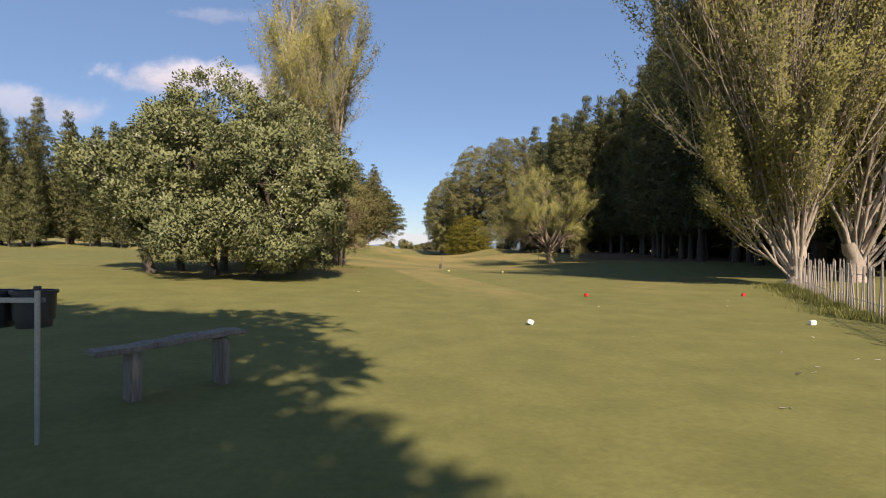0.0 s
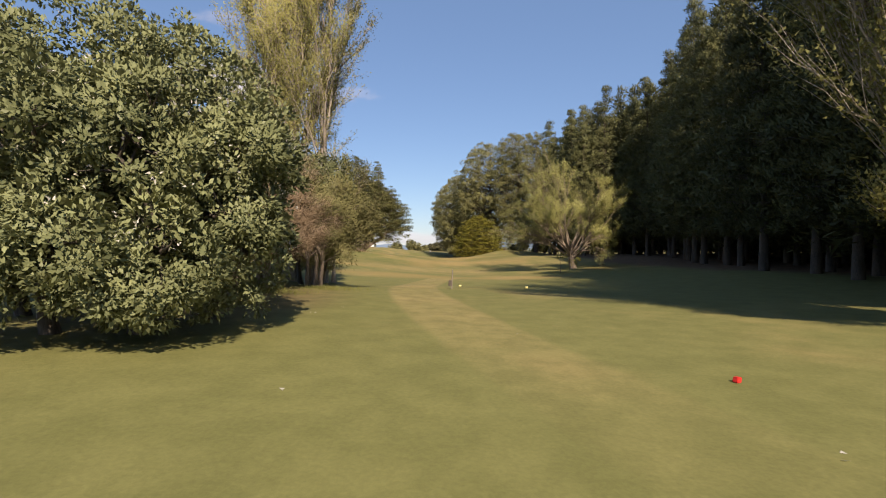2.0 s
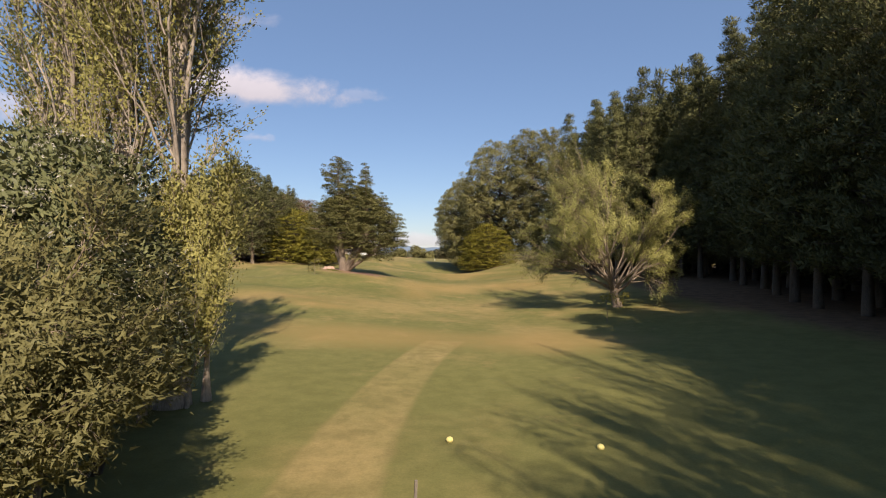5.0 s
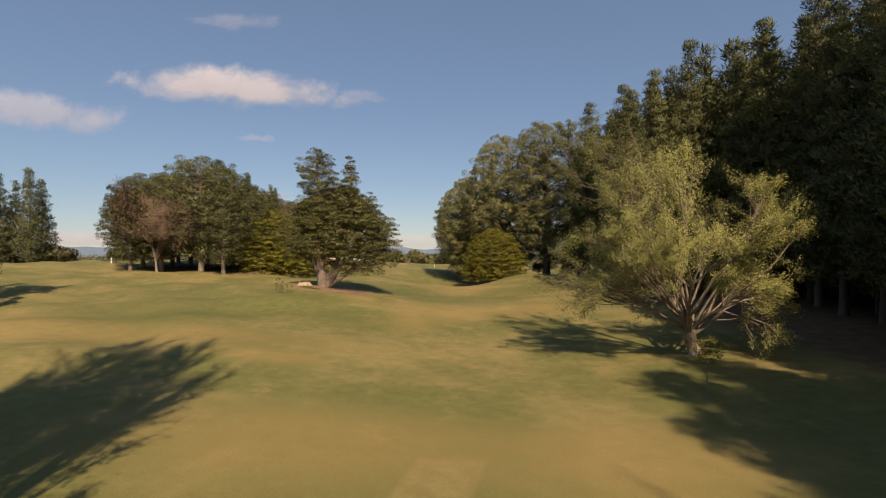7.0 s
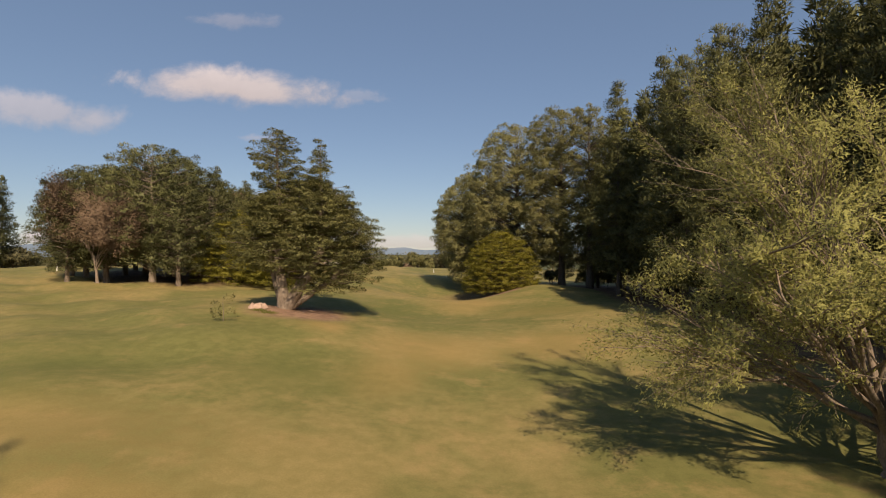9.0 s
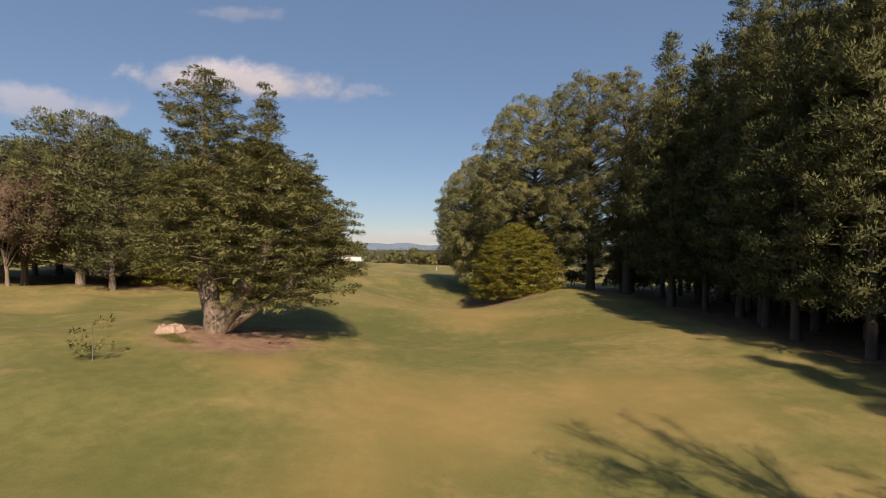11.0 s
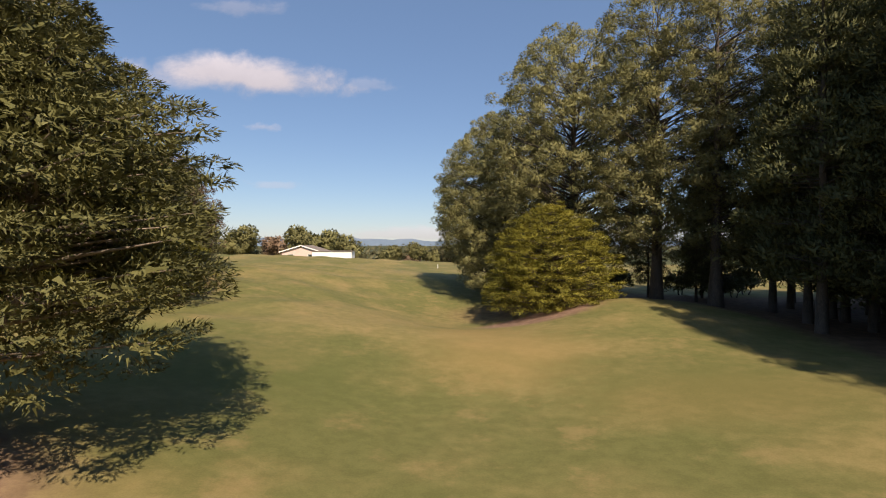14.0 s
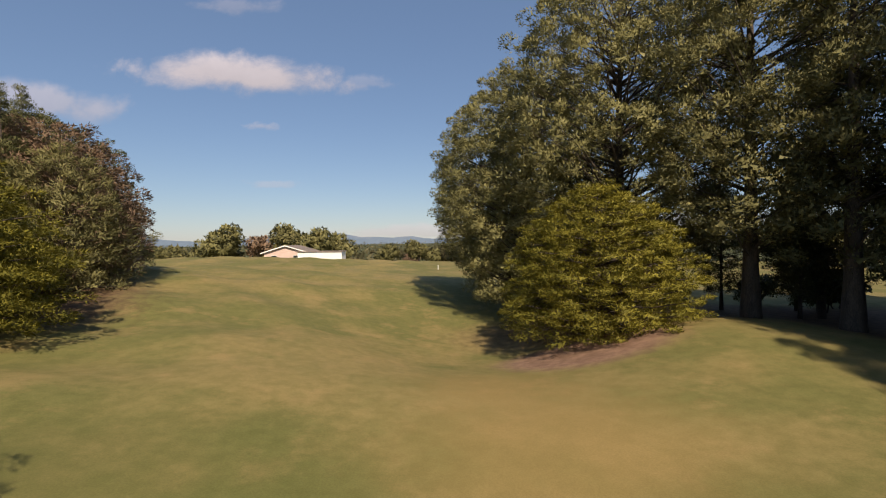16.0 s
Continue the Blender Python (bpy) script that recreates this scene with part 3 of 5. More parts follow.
def lobed_tree(name, label, category, seed, lobes, stems, mats, dens=5.0, clump=0.28, per=9, L=0.16, W=0.07, flowers=0, stem_r=0.12, twig=0, group="", droop=0.0, ball=0.7, wild=0.5, kite=False, dark=0.0):
    """A bush or tree of leafy lobes on several stems. stems: x, y of each foot; every lobe is reached by a limb."""
    rng = np.random.default_rng(seed)
    root = tree_empty(name, label, category, group)
    wood = Wood()
    top_z = max(l[2] for l in lobes)
    forks = []
    for sx, sy in stems:
        foot = np.array([sx, sy, -0.25])
        fork = np.array([sx * 1.3 + rng.normal() * 0.15, sy * 1.3 + rng.normal() * 0.15, top_z * (0.22 + 0.12 * rng.random())])
        t = np.linspace(0, 1, 5)[:, None]
        wood.limb(foot * (1 - t) + fork * t + rng.normal(size=(5, 3)) * 0.04 * t * (1 - t) * 4, stem_r * np.array([1.7, 1.25, 1.1, 1.05, 0.9]), 8)
        forks.append(fork)
    for k, (cx, cy, cz, rx, ry, rz) in enumerate(lobes):
        top = np.array([cx, cy, cz])
        foot = min(forks, key=lambda f: float(np.linalg.norm(f - top)) + rng.random() * 0.6)
        ln = np.linalg.norm(top - foot)
        mid = foot + (top - foot) * np.array([0.4, 0.4, 0.55])
        t = np.linspace(0, 1, 6)[:, None]
        pts = foot * (1 - t) ** 2 + 2 * mid * t * (1 - t) + top * t * t + rng.normal(size=(6, 3)) * 0.035 * ln * t * 0.6
        wood.limb(pts, stem_r * np.linspace(0.75, 0.25, 6) * (0.7 + 0.6 * rng.random()), 5)
        for _ in range(5 + twig):
            p0 = along(pts, [0.45 + 0.55 * rng.random()])[0]
            d = unit(rng.normal(size=3) + np.array([0, 0, 0.7]))
            b = curve_pts(p0, d, 0.9 * min(rx, rz) * (0.6 + 0.6 * rng.random()), (0, 0, 0.15), 4, rng, 0.12)
            wood.limb(b, stem_r * np.array([0.32, 0.24, 0.15, 0.04]), 4)
    tagged(part("stemwork", wood.mesh("stemwork"), mats[0], root), kind="stuff")
    P, D, N = clump_points(rng, lobes, dens, clump, per, ball=ball, wild=wild)
    ok = P[:, 2] > 0.1
    P, D, N = P[ok], D[ok] + np.array([0, 0, -droop]), N[ok]
    S = L * (0.6 + 0.8 * rng.random(len(P)))
    Q = S * W / L
    if dark:
        # larger old leaves inside the lobes
        shrunk = [(x, y, z, a * 0.8, b * 0.8, c * 0.8) for x, y, z, a, b, c in lobes]
        P2, D2, N2 = clump_points(rng, shrunk, dark, clump, 10, ball=ball, wild=1.0)
        S2 = L * 1.3 * (0.7 + 0.6 * rng.random(len(P2)))
        P, D, N, S, Q = np.concatenate([P, P2]), np.concatenate([D, D2]), np.concatenate([N, N2]), np.concatenate([S, S2]), np.concatenate([Q, S2 * 0.6])
        ok = P[:, 2] > 0.1
        P, D, N, S, Q = P[ok], D[ok], N[ok], S[ok], Q[ok]
    part("crown", leaves_mesh("crown", P, D, S, Q, rng, N, kite), mats[1], root)
    if flowers:
        P, D, N = clump_points(rng, lobes, flowers, clump * 0.6, 8, 0.0)
        ok = P[:, 2] > 1.5
        P, D = P[ok], D[ok]
        S = 0.065 * (0.6 + 0.8 * rng.random(len(P)))
        part("blossom", leaves_mesh("blossom", P, D, S, S * 0.5, rng), M_FLOWER, root, "pale flower heads")
    return root


def branching(rng, wood, p0, way, length, radius, level, tips, rise, spread, kids=4, sides=5, first=0.14):
    """A limb with side limbs; tips collects the finest ones as point lines."""
    pts = curve_pts(p0, way, length, rise, 5, rng, 0.06)
    wood.limb(pts, radius * np.array([1, 0.82, 0.62, 0.4, 0.1]), sides)
    if level == 0:
        tips.append(pts)
        return
    for _ in range(kids):
        u = first + (0.95 - first) * rng.random()
        p = along(pts, [u])[0]
        d = unit(unit(pts[-1] - pts[0]) + rng.normal(size=3) * spread)
        branching(rng, wood, p, d, length * (0.62 - 0.25 * u) * (0.8 + 0.5 * rng.random()), radius * (0.62 - 0.3 * u), level - 1, tips, rise, spread, kids, max(3, sides - 1), 0.15)
    tips.append(pts[-3:])


def limbed_tree(name, label, seed, trunk_h, trunk_r, lean, limbs, mats, level, rise, spread, kids, n_leaf, L, W, hang=0.0, scatter=0.25, stems=((0, 0),), group="", limb_r=0.36, low=0.72, loose=0.7, category="tree", first=0.14):
    """A broad tree of visible limbs with leaves along its finest twigs. limbs: lengths and elevations of the main limbs."""
    rng = np.random.default_rng(seed)
    root = tree_empty(name, label, category, group)
    tips = []
    for sx, sy in stems:
        top = np.array([sx + lean[0], sy + lean[1], trunk_h])
        t = np.linspace(0, 1, 6)[:, None]
        tp = np.array([sx, sy, -0.3]) * (1 - t) + top * t + rng.normal(size=(6, 3)) * 0.06 * trunk_r * 3
        trunk = Wood()
        shape = [1.5, 1.08, 0.95, 0.9, 0.92, 0.8] if trunk_h < 6 else [2.4, 1.1, 0.9, 0.7, 0.42, 0.1]
        trunk.limb(tp, trunk_r * np.array(shape), 10)
        trunk = part("trunk", trunk.mesh("trunk"), mats[0], root)
        for k, (ln, el, *az) in enumerate(limbs):
            a = radians(az[0]) + rng.normal() * 0.08 if az else 6.283 * k / len(limbs) + rng.normal() * 0.3 + k * 2.4
            d = np.array([math.cos(a) * math.cos(el), math.sin(a) * math.cos(el), math.sin(el)])
            p0 = along(tp, [low + (1 - low) * rng.random()])[0]
            wood = Wood()
            branching(rng, wood, p0, d, ln * (0.85 + 0.3 * rng.random()), trunk_r * limb_r * (0.8 + 0.4 * rng.random()), level, tips, rise, spread, kids, 6, first)
            tagged(part("limb", wood.mesh("limb"), mats[0], root), kind="stuff")
    m = max(1, n_leaf // len(tips))
    P, D, E = [], [], []
    for pts in tips:
        u = rng.random(m) ** 0.8
        e = rng.normal(size=(m, 3))
        p = along(pts, u) + e * scatter
        p[:, 2] -= hang * rng.random(m)
        P.append(p)
        E.append(e)
        D.append(unit(pts[-1] - pts[0])[None] + rng.normal(size=(m, 3)) * loose + np.array([0, 0, -hang]))
    P, D, E = np.concatenate(P), np.concatenate(D), np.concatenate(E)
    S = L * (0.6 + 0.8 * rng.random(len(P)))
    mid = P.mean(0)
    N = unit(unit((P - mid) * np.array([1, 1, 0.4])) * 0.7 + unit(E) * 0.45 + np.array([0, 0, 0.4]))
    part("crown", leaves_mesh("crown", P, D, S, S * W / L, rng, N), mats[1], root)
    return root


def stand(ob, x, y, turn=0.0, scale=1.0, sink=0.0):
    """Sets a thing on the ground."""
    ob.matrix_basis = pose(x, y, gz(x, y) - sink, 0, 0, turn) @ Matrix.Scale(scale, 4)
    return ob


def more(ob, x, y, turn, scale):
    c = copy_thing(ob, pose(x, y, gz(x, y), 0, 0, turn))
    c.scale = (scale, scale, scale * 1.0)
    return c


# the large leafy bush by the tee, on several stems
lr = np.random.default_rng(5)
bush_lobes = [(0, 0, 5.2, 2.3, 2.3, 1.9), (-2.2, 0.5, 4.6, 2.0, 2.2, 1.7), (2.2, 0.3, 4.5, 2.1, 2.2, 1.6), (-0.6, -1.6, 3.6, 2.4, 1.9, 1.9), (1.9, -1.6, 3.2, 2.0, 1.8, 1.7), (-2.8, -1.2, 3.0, 1.9, 1.8, 1.7), (-3.7, 0.6, 2.9, 1.5, 1.7, 1.2), (3.5, 0.2, 2.9, 1.4, 1.8, 1.5), (0.6, 2.0, 4.2, 2.4, 1.9, 2.0), (-2.4, 2.0, 3.6, 1.9, 1.7, 1.8), (-1.0, -2.5, 1.9, 1.5, 1.1, 1.2), (1.3, -2.6, 1.6, 1.2, 1.0, 1.0), (-2.9, -2.0, 1.5, 1.2, 1.2, 0.9), (3.0, -1.6, 1.3, 1.1, 1.0, 0.9), (3.6, 0.2, 1.4, 1.0, 1.2, 1.0), (0.2, -2.9, 1.0, 1.3, 0.8, 0.8), (-3.6, -0.6, 1.3, 1.0, 1.2, 1.0), (2.2, -2.3, 1.0, 1.0, 0.9, 0.8), (0.5, 0.2, 2.2, 2.2, 1.8, 1.6)]
bush_lobes = [((x * 0.8 if x < 0 else x * 0.95), y, z, rx * (0.86 if x < -1.5 else 0.95), ry, rz) for x, y, z, rx, ry, rz in bush_lobes if not (z < 2.0 and x < -2.7)]
bush_lobes = [(x, y, z, a * 0.86, b * 0.86, c * 0.86) for x, y, z, a, b, c in bush_lobes]
for _ in range(40):
    b = bush_lobes[lr.integers(0, 15)]
    d = unit(lr.normal(size=3) + np.array([0, -0.3, 0.25]))
    s = 0.45 + 0.45 * lr.random()
    bush_lobes.append((b[0] + d[0] * b[3] * 0.95, b[1] + d[1] * b[4] * 0.95, b[2] + d[2] * b[5] * 0.95, s, s, s * 0.9))
stand(lobed_tree("leafy_bush", "large dense evergreen bush with glossy grey-green leaves on several stems", "bush", 11, bush_lobes, [(-1.5, -1.5), (0.3, -1.2), (1.6, -0.8), (-0.4, 1.0), (2.0, 1.2), (-1.6, 0.4)], (M_BARK, M_BROAD), 4.4, 0.26, 80, 0.105, 0.05, 0.8, ball=1.0, kite=True, dark=1.6), -8.4, 18.7, 0, 1.08)

# the thicket beyond it: brown twiggy shrubs, scrub and flowering bushes
def shrub_lobes(seed, n, rx, h, ry=None, lo=0.35, fat=1.0):
    g = np.random.default_rng(seed)
    out = []
    for _ in range(n):
        a, q = g.random() * 6.28, math.sqrt(g.random())
        z = h * (lo + (0.85 - lo) * g.random())
        k = 0.75 if z < h * 0.7 else 0.55
        out.append((math.cos(a) * q * rx * k, math.sin(a) * q * (ry or rx) * k, z, rx * (0.3 + 0.15 * g.random()) * fat, rx * (0.3 + 0.15 * g.random()) * fat, h * (0.13 + 0.07 * g.random()) * fat))
    return out


BROWN = "tall shrub with brown drooping feathery twigs on dark stems"
bushy = [(3.5, 1.05), (3.7, 1.2), (3.0, 0.9), (3.6, 1.1), (2.8, 0.8), (3.9, 1.35), (3.2, 1.0), (3.5, 1.15)]
MAKE = dict(rise=(0, 0, 0.02), spread=0.5, kids=5, scatter=0.16, low=0.45, loose=0.7, category="shrub")
stand(limbed_tree("brown_shrub", BROWN, 21, 2.7, 0.09, (0.2, 0.0), bushy, (M_GREYBARK, M_TWIG), 3, n_leaf=95000, L=0.14, W=0.022, hang=0.35, stems=((0, 0), (0.5, 0.35), (-0.6, 0.3)), limb_r=0.6, **MAKE), -8.5, 29.8, 0, 0.8)
stand(limbed_tree("brown_shrub", BROWN, 22, 2.5, 0.10, (-0.3, 0.1), [(a * 0.95, b) for a, b in bushy], (M_GREYBARK, M_TWIG), 3, n_leaf=65000, L=0.14, W=0.022, hang=0.35, stems=((0, 0), (-0.55, 0.3)), limb_r=0.6, **MAKE), -7.9, 25.8, 40, 0.78)
stand(limbed_tree("brown_shrub", BROWN, 27, 1.9, 0.09, (0.1, 0.2), bushy[:6], (M_GREYBARK, M_TWIG), 3, n_leaf=40000, L=0.14, W=0.022, hang=0.35, stems=((0, 0), (0.4, 0.3)), limb_r=0.6, **MAKE), -9.4, 27.8, 130)
stand(limbed_tree("twiggy_shrub", "thin grey-green shrub with pale bare twigs", 23, 1.0, 0.07, (-0.1, 0), [(2.9, 1.0), (3.1, 1.2), (2.6, 0.8), (2.8, 1.1), (2.4, 0.6)], (M_PALEBARK, M_SCRUB), 3, n_leaf=26000, L=0.10, W=0.03, hang=0.05, stems=((0, 0), (0.3, 0.2), (-0.35, 0.2)), limb_r=0.6, **MAKE), -7.9, 23.2)
willowy = [(3.1, 1.0), (3.3, 1.2), (2.8, 0.8), (3.2, 1.1), (2.6, 0.7), (3.4, 1.35), (2.6, 0.65), (2.9, 0.9)]
SCRUBBY = "yellow-green willowy scrub bush with grey stems at the thicket edge"
stand(limbed_tree("scrub_bush", SCRUBBY, 24, 2.3, 0.10, (0.2, 0), willowy, (M_GREYBARK, M_SCRUB), 3, n_leaf=85000, L=0.12, W=0.042, hang=0.05, stems=((-0.3, 0), (0.4, 0.2), (0, 0.5)), limb_r=0.55, **MAKE), -7.4, 33.2)
stand(limbed_tree("scrub_bush", SCRUBBY, 25, 2.0, 0.10, (0.1, 0.1), willowy, (M_GREYBARK, M_SCRUB), 3, n_leaf=65000, L=0.12, W=0.042, hang=0.05, stems=((-0.3, 0), (0.4, 0.2)), limb_r=0.55, **MAKE), -8.1, 36.0, 70)
for k, (x, y, r, hh) in enumerate([(-12.2, 27.6, 2.9, 8.0), (-11.6, 33.6, 3.7, 8.8), (-8.9, 38.0, 2.6, 7.8), (-12.4, 40.5, 3.4, 9.0)]):
    stand(lobed_tree("flowering_bush", "tall evergreen bush topped with pale flower heads", "bush", 26 + k, shrub_lobes(26 + k, 24, r, hh), [(-0.5, 0), (0.5, 0.3)], (M_BARK, M_BROAD), 4.0, 0.3, 26, 0.16, 0.075, 5.0, 0.12, ball=0.85, kite=True, dark=1.0), x, y)
for k, (x, y, r, hh) in enumerate([(-10.4, 42.4, 2.2, 5.4)]):
    stand(lobed_tree("scrub_bush", "yellow-green willowy scrub bush at the poplar feet", "shrub", 31 + k, shrub_lobes(31 + k, 15, r, hh) + shrub_lobes(58 + k, 5, r, hh * 0.5), [(-0.3, 0), (0.4, 0.2)], (M_GREYBARK, M_SCRUB), 5.0, 0.34, 55, 0.13, 0.034, 0, 0.06, 5, wild=1.2), x, y)

# upright poplar suckers round the trunks
sucker = limbed_tree("poplar_sucker", "upright poplar suckers with olive leaves at the poplar feet", 35, 0.8, 0.12, (0.1, 0), [(6.4, 1.42), (5.8, 1.35), (6.8, 1.47), (5.2, 1.3), (6, 1.4), (4.6, 1.25), (5.4, 1.36)], (M_PALEBARK, M_OLIVE), 1, (0, 0, 0.15), 0.2, 9, 12000, 0.13, 0.07, 0, 0.2, limb_r=0.3, low=0.2, group="poplar suckers")
stand(sucker, -10.4, 43.4)
more(sucker, -9.4, 44.4, 120, 0.9)
more(sucker, -11.6, 44.0, 220, 1.1)

# poplars: upright pale limbs with thin olive leaves
upright = [(9, 1.38), (8, 1.42), (8, 1.3), (8.5, 1.36), (7, 1.2), (8, 1.28), (6.5, 1.15), (7.5, 1.25), (6, 1.1), (8, 1.47), (7, 1.3), (8, 1.2)]
stand(limbed_tree("poplar", "tall poplar with pale upright limbs and thin olive leaves", 31, 19, 0.34, (0.2, 0.2), upright + upright[:6], (M_PALEBARK, M_OLIVE), 2, (0, 0, 0.12), 0.28, 7, 85000, 0.13, 0.08, 0, 0.17, ((-2.4, 0.3), (0.0, 0)), limb_r=0.3, low=0.12), -12.2, 44.8)
stand(limbed_tree("poplar", "slender poplar with pale bark and sparse leaves", 32, 20.5, 0.32, (0.9, 0.2), upright, (M_PALEBARK, M_OLIVE), 2, (0, 0, 0.1), 0.26, 6, 26000, 0.13, 0.08, 0, 0.17, limb_r=0.3, low=0.35), -10.2, 44.6)
stand(limbed_tree("poplar", "young pale poplar with sparse leaves", 33, 7, 0.10, (0.2, 0.1), [(4, 1.3), (4, 1.2), (3.5, 1.4), (4, 1.3), (3, 1.2), (3, 1.3)], (M_PALEBARK, M_OLIVE), 1, (0, 0, 0.1), 0.25, 7, 9000, 0.13, 0.08, 0, 0.2, low=0.2), -9.2, 45.4)
fan = [(4, 1.3), (5, 1.35), (6, 1.3), (4.5, 1.2), (13, 1.25), (14, 1.38), (12, 1.16), (14, 1.3), (9, 1.0), (14, 1.47), (12, 1.24), (14, 1.36), (13, 1.33), (10, 1.06), (14, 1.5), (6, 1.1), (8, 1.15), (14, 1.42), (13, 1.28), (8, 1.25), (10, 1.28), (11, 1.33), (9, 1.38), (12, 1.33)]
fan += [(9.6, 0.99, 180), (10, 1.05, 197), (9.6, 1.09, 165), (10.4, 1.13, 215), (6.5, 0.95, 186), (4.5, 0.75, 190), (5, 0.95, 215), (11, 1.24, 180), (12, 1.32, 195), (6, 1.05, 240), (8, 1.14, 190), (7, 1.2, 205), (9, 1.2, 230)]
fence_poplar = limbed_tree("poplar", "multi-stemmed poplar with pale upward limbs and olive leaves by the fence", 41, 1.7, 0.36, (0.1, 0.1), fan, (M_PALEBARK, M_OLIVE), 2, (0, 0, 0.22), 0.2, 9, 170000, 0.115, 0.075, 0, 0.13, group="fence poplars", limb_r=0.2, low=0.12)
stand(fence_poplar, 14.6, 20.4, 0, 1.0)
more(fence_poplar, 18.3, 21.8, 140, 1.08)
more(fence_poplar, 22.8, 22.5, 260, 0.95)

# the willow on the fairway edge
half = [(10.0, 0.46, 180), (9.6, 0.6, 202), (9.6, 0.6, 158), (10.2, 0.78, 186), (10, 0.85, 216), (10, 0.85, 148), (11.2, 1.0, 190), (11.6, 1.16, 202), (11.6, 1.2, 160), (11.2, 1.28, 238), (11.2, 1.28, 122), (8.4, 0.7, 242), (8.4, 0.7, 112)]
half += [(7.6, 0.62, 0), (8.4, 0.78, 328), (8.4, 0.78, 32), (9.8, 0.98, 346), (10.2, 1.06, 8), (10.2, 1.08, 318), (10.2, 1.08, 42), (7.6, 0.66, 300), (7.6, 0.66, 60)]
stand(limbed_tree("willow", "spreading willow with stout trunk, fanned pale limbs and fine yellow-green leaves", 51, 3.0, 0.5, (-0.5, -0.1), half, (M_GREYBARK, M_WILLOW), 3, (0, 0, 0.05), 0.42, 5, 130000, 0.16, 0.055, 0.25, 0.18, limb_r=0.3, low=0.5, loose=0.8, first=0.3), 17.4, 79.0, 0, 0.88)

# the big twin-topped cypress, the golden one beside it and the golden bush across the hollow
stand(clumped_conifer("cypress", "massive twin-topped dark cypress with layered sprays on bare earth", 61, [(2.3, 1.6, 15.4, 6.7, 5.0, "dome"), (6.2, 1.8, 12.2, 4.4, 2.4, "dome"), (1.6, 4.8, 15.5, 6.0, 4.6, "dome"), (-1.8, 0.8, 13.5, 4.6, 5.6, "dome"), (-0.8, 0.2, 20.4, 3.3, 9.0, "spire"), (4.2, 0.2, 18.6, 3.0, 9.0, "cone")], (M_GREYBARK, M_CYPRESS), 0.92, 125, 0.19, 0.062, 0.33, -0.08, 0.05, 0.2, 0.03, 0.6, 0.15, core=5, tier=1.9, limbed=0.35), -20.0, 113.9)
GOLDEN = "low golden cypress with bright layered sprays"
stand(clumped_conifer("golden_cypress", GOLDEN, 62, [(0, 0, 13.6, 8.6, 0.9, "dome")], (M_BARK, M_GOLD), 1.0, 95, 0.24, 0.085, 0.33, 0.12, 0.02, 0.2, 0, 0.35, 0.2, core=6, tier=1.9, limbed=0.3), -41.5, 151)
stand(clumped_conifer("golden_cypress", GOLDEN, 64, [(0, 0, 11.2, 6.2, 0.6, "dome")], (M_BARK, M_GOLD), 0.95, 95, 0.24, 0.085, 0.33, 0.12, 0.02, 0.22, 0, 0.35, 0.2, core=6, tier=1.9, limbed=0.3), -34.5, 148)
stand(clumped_conifer("golden_cypress", "broad rounded golden-green cypress bush on bare red earth", 63, [(0, 0, 12.9, 7.3, 0.4, "dome")], (M_BARK, M_GOLD), 0.85, 120, 0.2, 0.075, 0.32, 0.12, 0.0, 0.15, 0, 0.35, 0.2, core=5, tier=1.7, limbed=0.3), 8.5, 163.5)

# old round-headed pines behind the golden bush
for k, (x, y, h, r) in enumerate([(4.6, 181, 29, 9.6), (13.0, 172, 37, 10.6), (21.2, 163.5, 37, 8.6), (25.8, 158.5, 36, 7.0), (-0.5, 194, 23, 6.5)]):
    stand(clumped_conifer("old_pine", "old round-headed pine with heavy limbs and open patches of sky", 71 + k, [(0, 0, h, r, h * (0.07, 0.14, 0.2, 0.15, 0.2)[k], "round")], (M_BARK, M_OLDPINE), (1.3, 1.35, 1.35, 1.25, 1.4)[k], 165, 0.25, 0.115, 0.7, 0.4, 0.0, 0.12, (0.0, 0.06, 0.3, 0.36, 0.0)[k], 0.6, 0.45, group="old pines", tier=1.25, limbed=0.3), x, y, 50 * k)

# the plantation along the fairway: rows of tall pines
near_pines = [clumped_conifer("pine", "tall plantation pine with dark needles and bare lower trunk", 81 + k, [(0, 0, 31 + k, 5.4, 4.2, "pine")], (M_BARK, M_PINE), 1.15, 95, 0.32, 0.1, 0.7, 0.7, 0.0, 0.22, 0.06, 0.3, 0.1, group="plantation pines") for k in range(3)]
mid_pines = [clumped_conifer("pine", "tall plantation pine with dark needles and bare lower trunk", 91 + k, [(0, 0, 31 + k, 4.8, 3.0, "pine")], (M_BARK, M_PINE), 1.3, 32, 0.7, 0.2, 0.8, 0.55, 0.0, 0.22, 0.0, 0.28, 0.1, group="plantation pines") for k in range(2)]
deep_pines = [conifer("pine", "tall plantation pine with dark needles and bare lower trunk", 96 + k, 30 + k, 5.0, 1.8, (M_BARK, M_PINE), "pine", 2.0, 5, 7, 1.8, 0.8, (0.05, 0.95), 0.3, 0.25, bare=0.4, puff=1.5, lift=0.4, group="plantation pines") for k in range(2)]
EDGE_Y, EDGE_X = [20, 30, 38, 44, 52, 60, 79, 90, 99, 113, 130, 146, 160], [22, 22.5, 24.5, 25.5, 28, 30.5, 33, 36.5, 38.5, 34, 31, 28, 27]
pr = np.random.default_rng(7)
used = set()


def plant(kinds, x, y, scale):
    ob = kinds[int(pr.integers(0, len(kinds)))]
    turn = pr.random() * 360
    if ob.name in used:
        return more(ob, x, y, turn, scale)
    used.add(ob.name)
    return stand(ob, x, y, turn, scale)


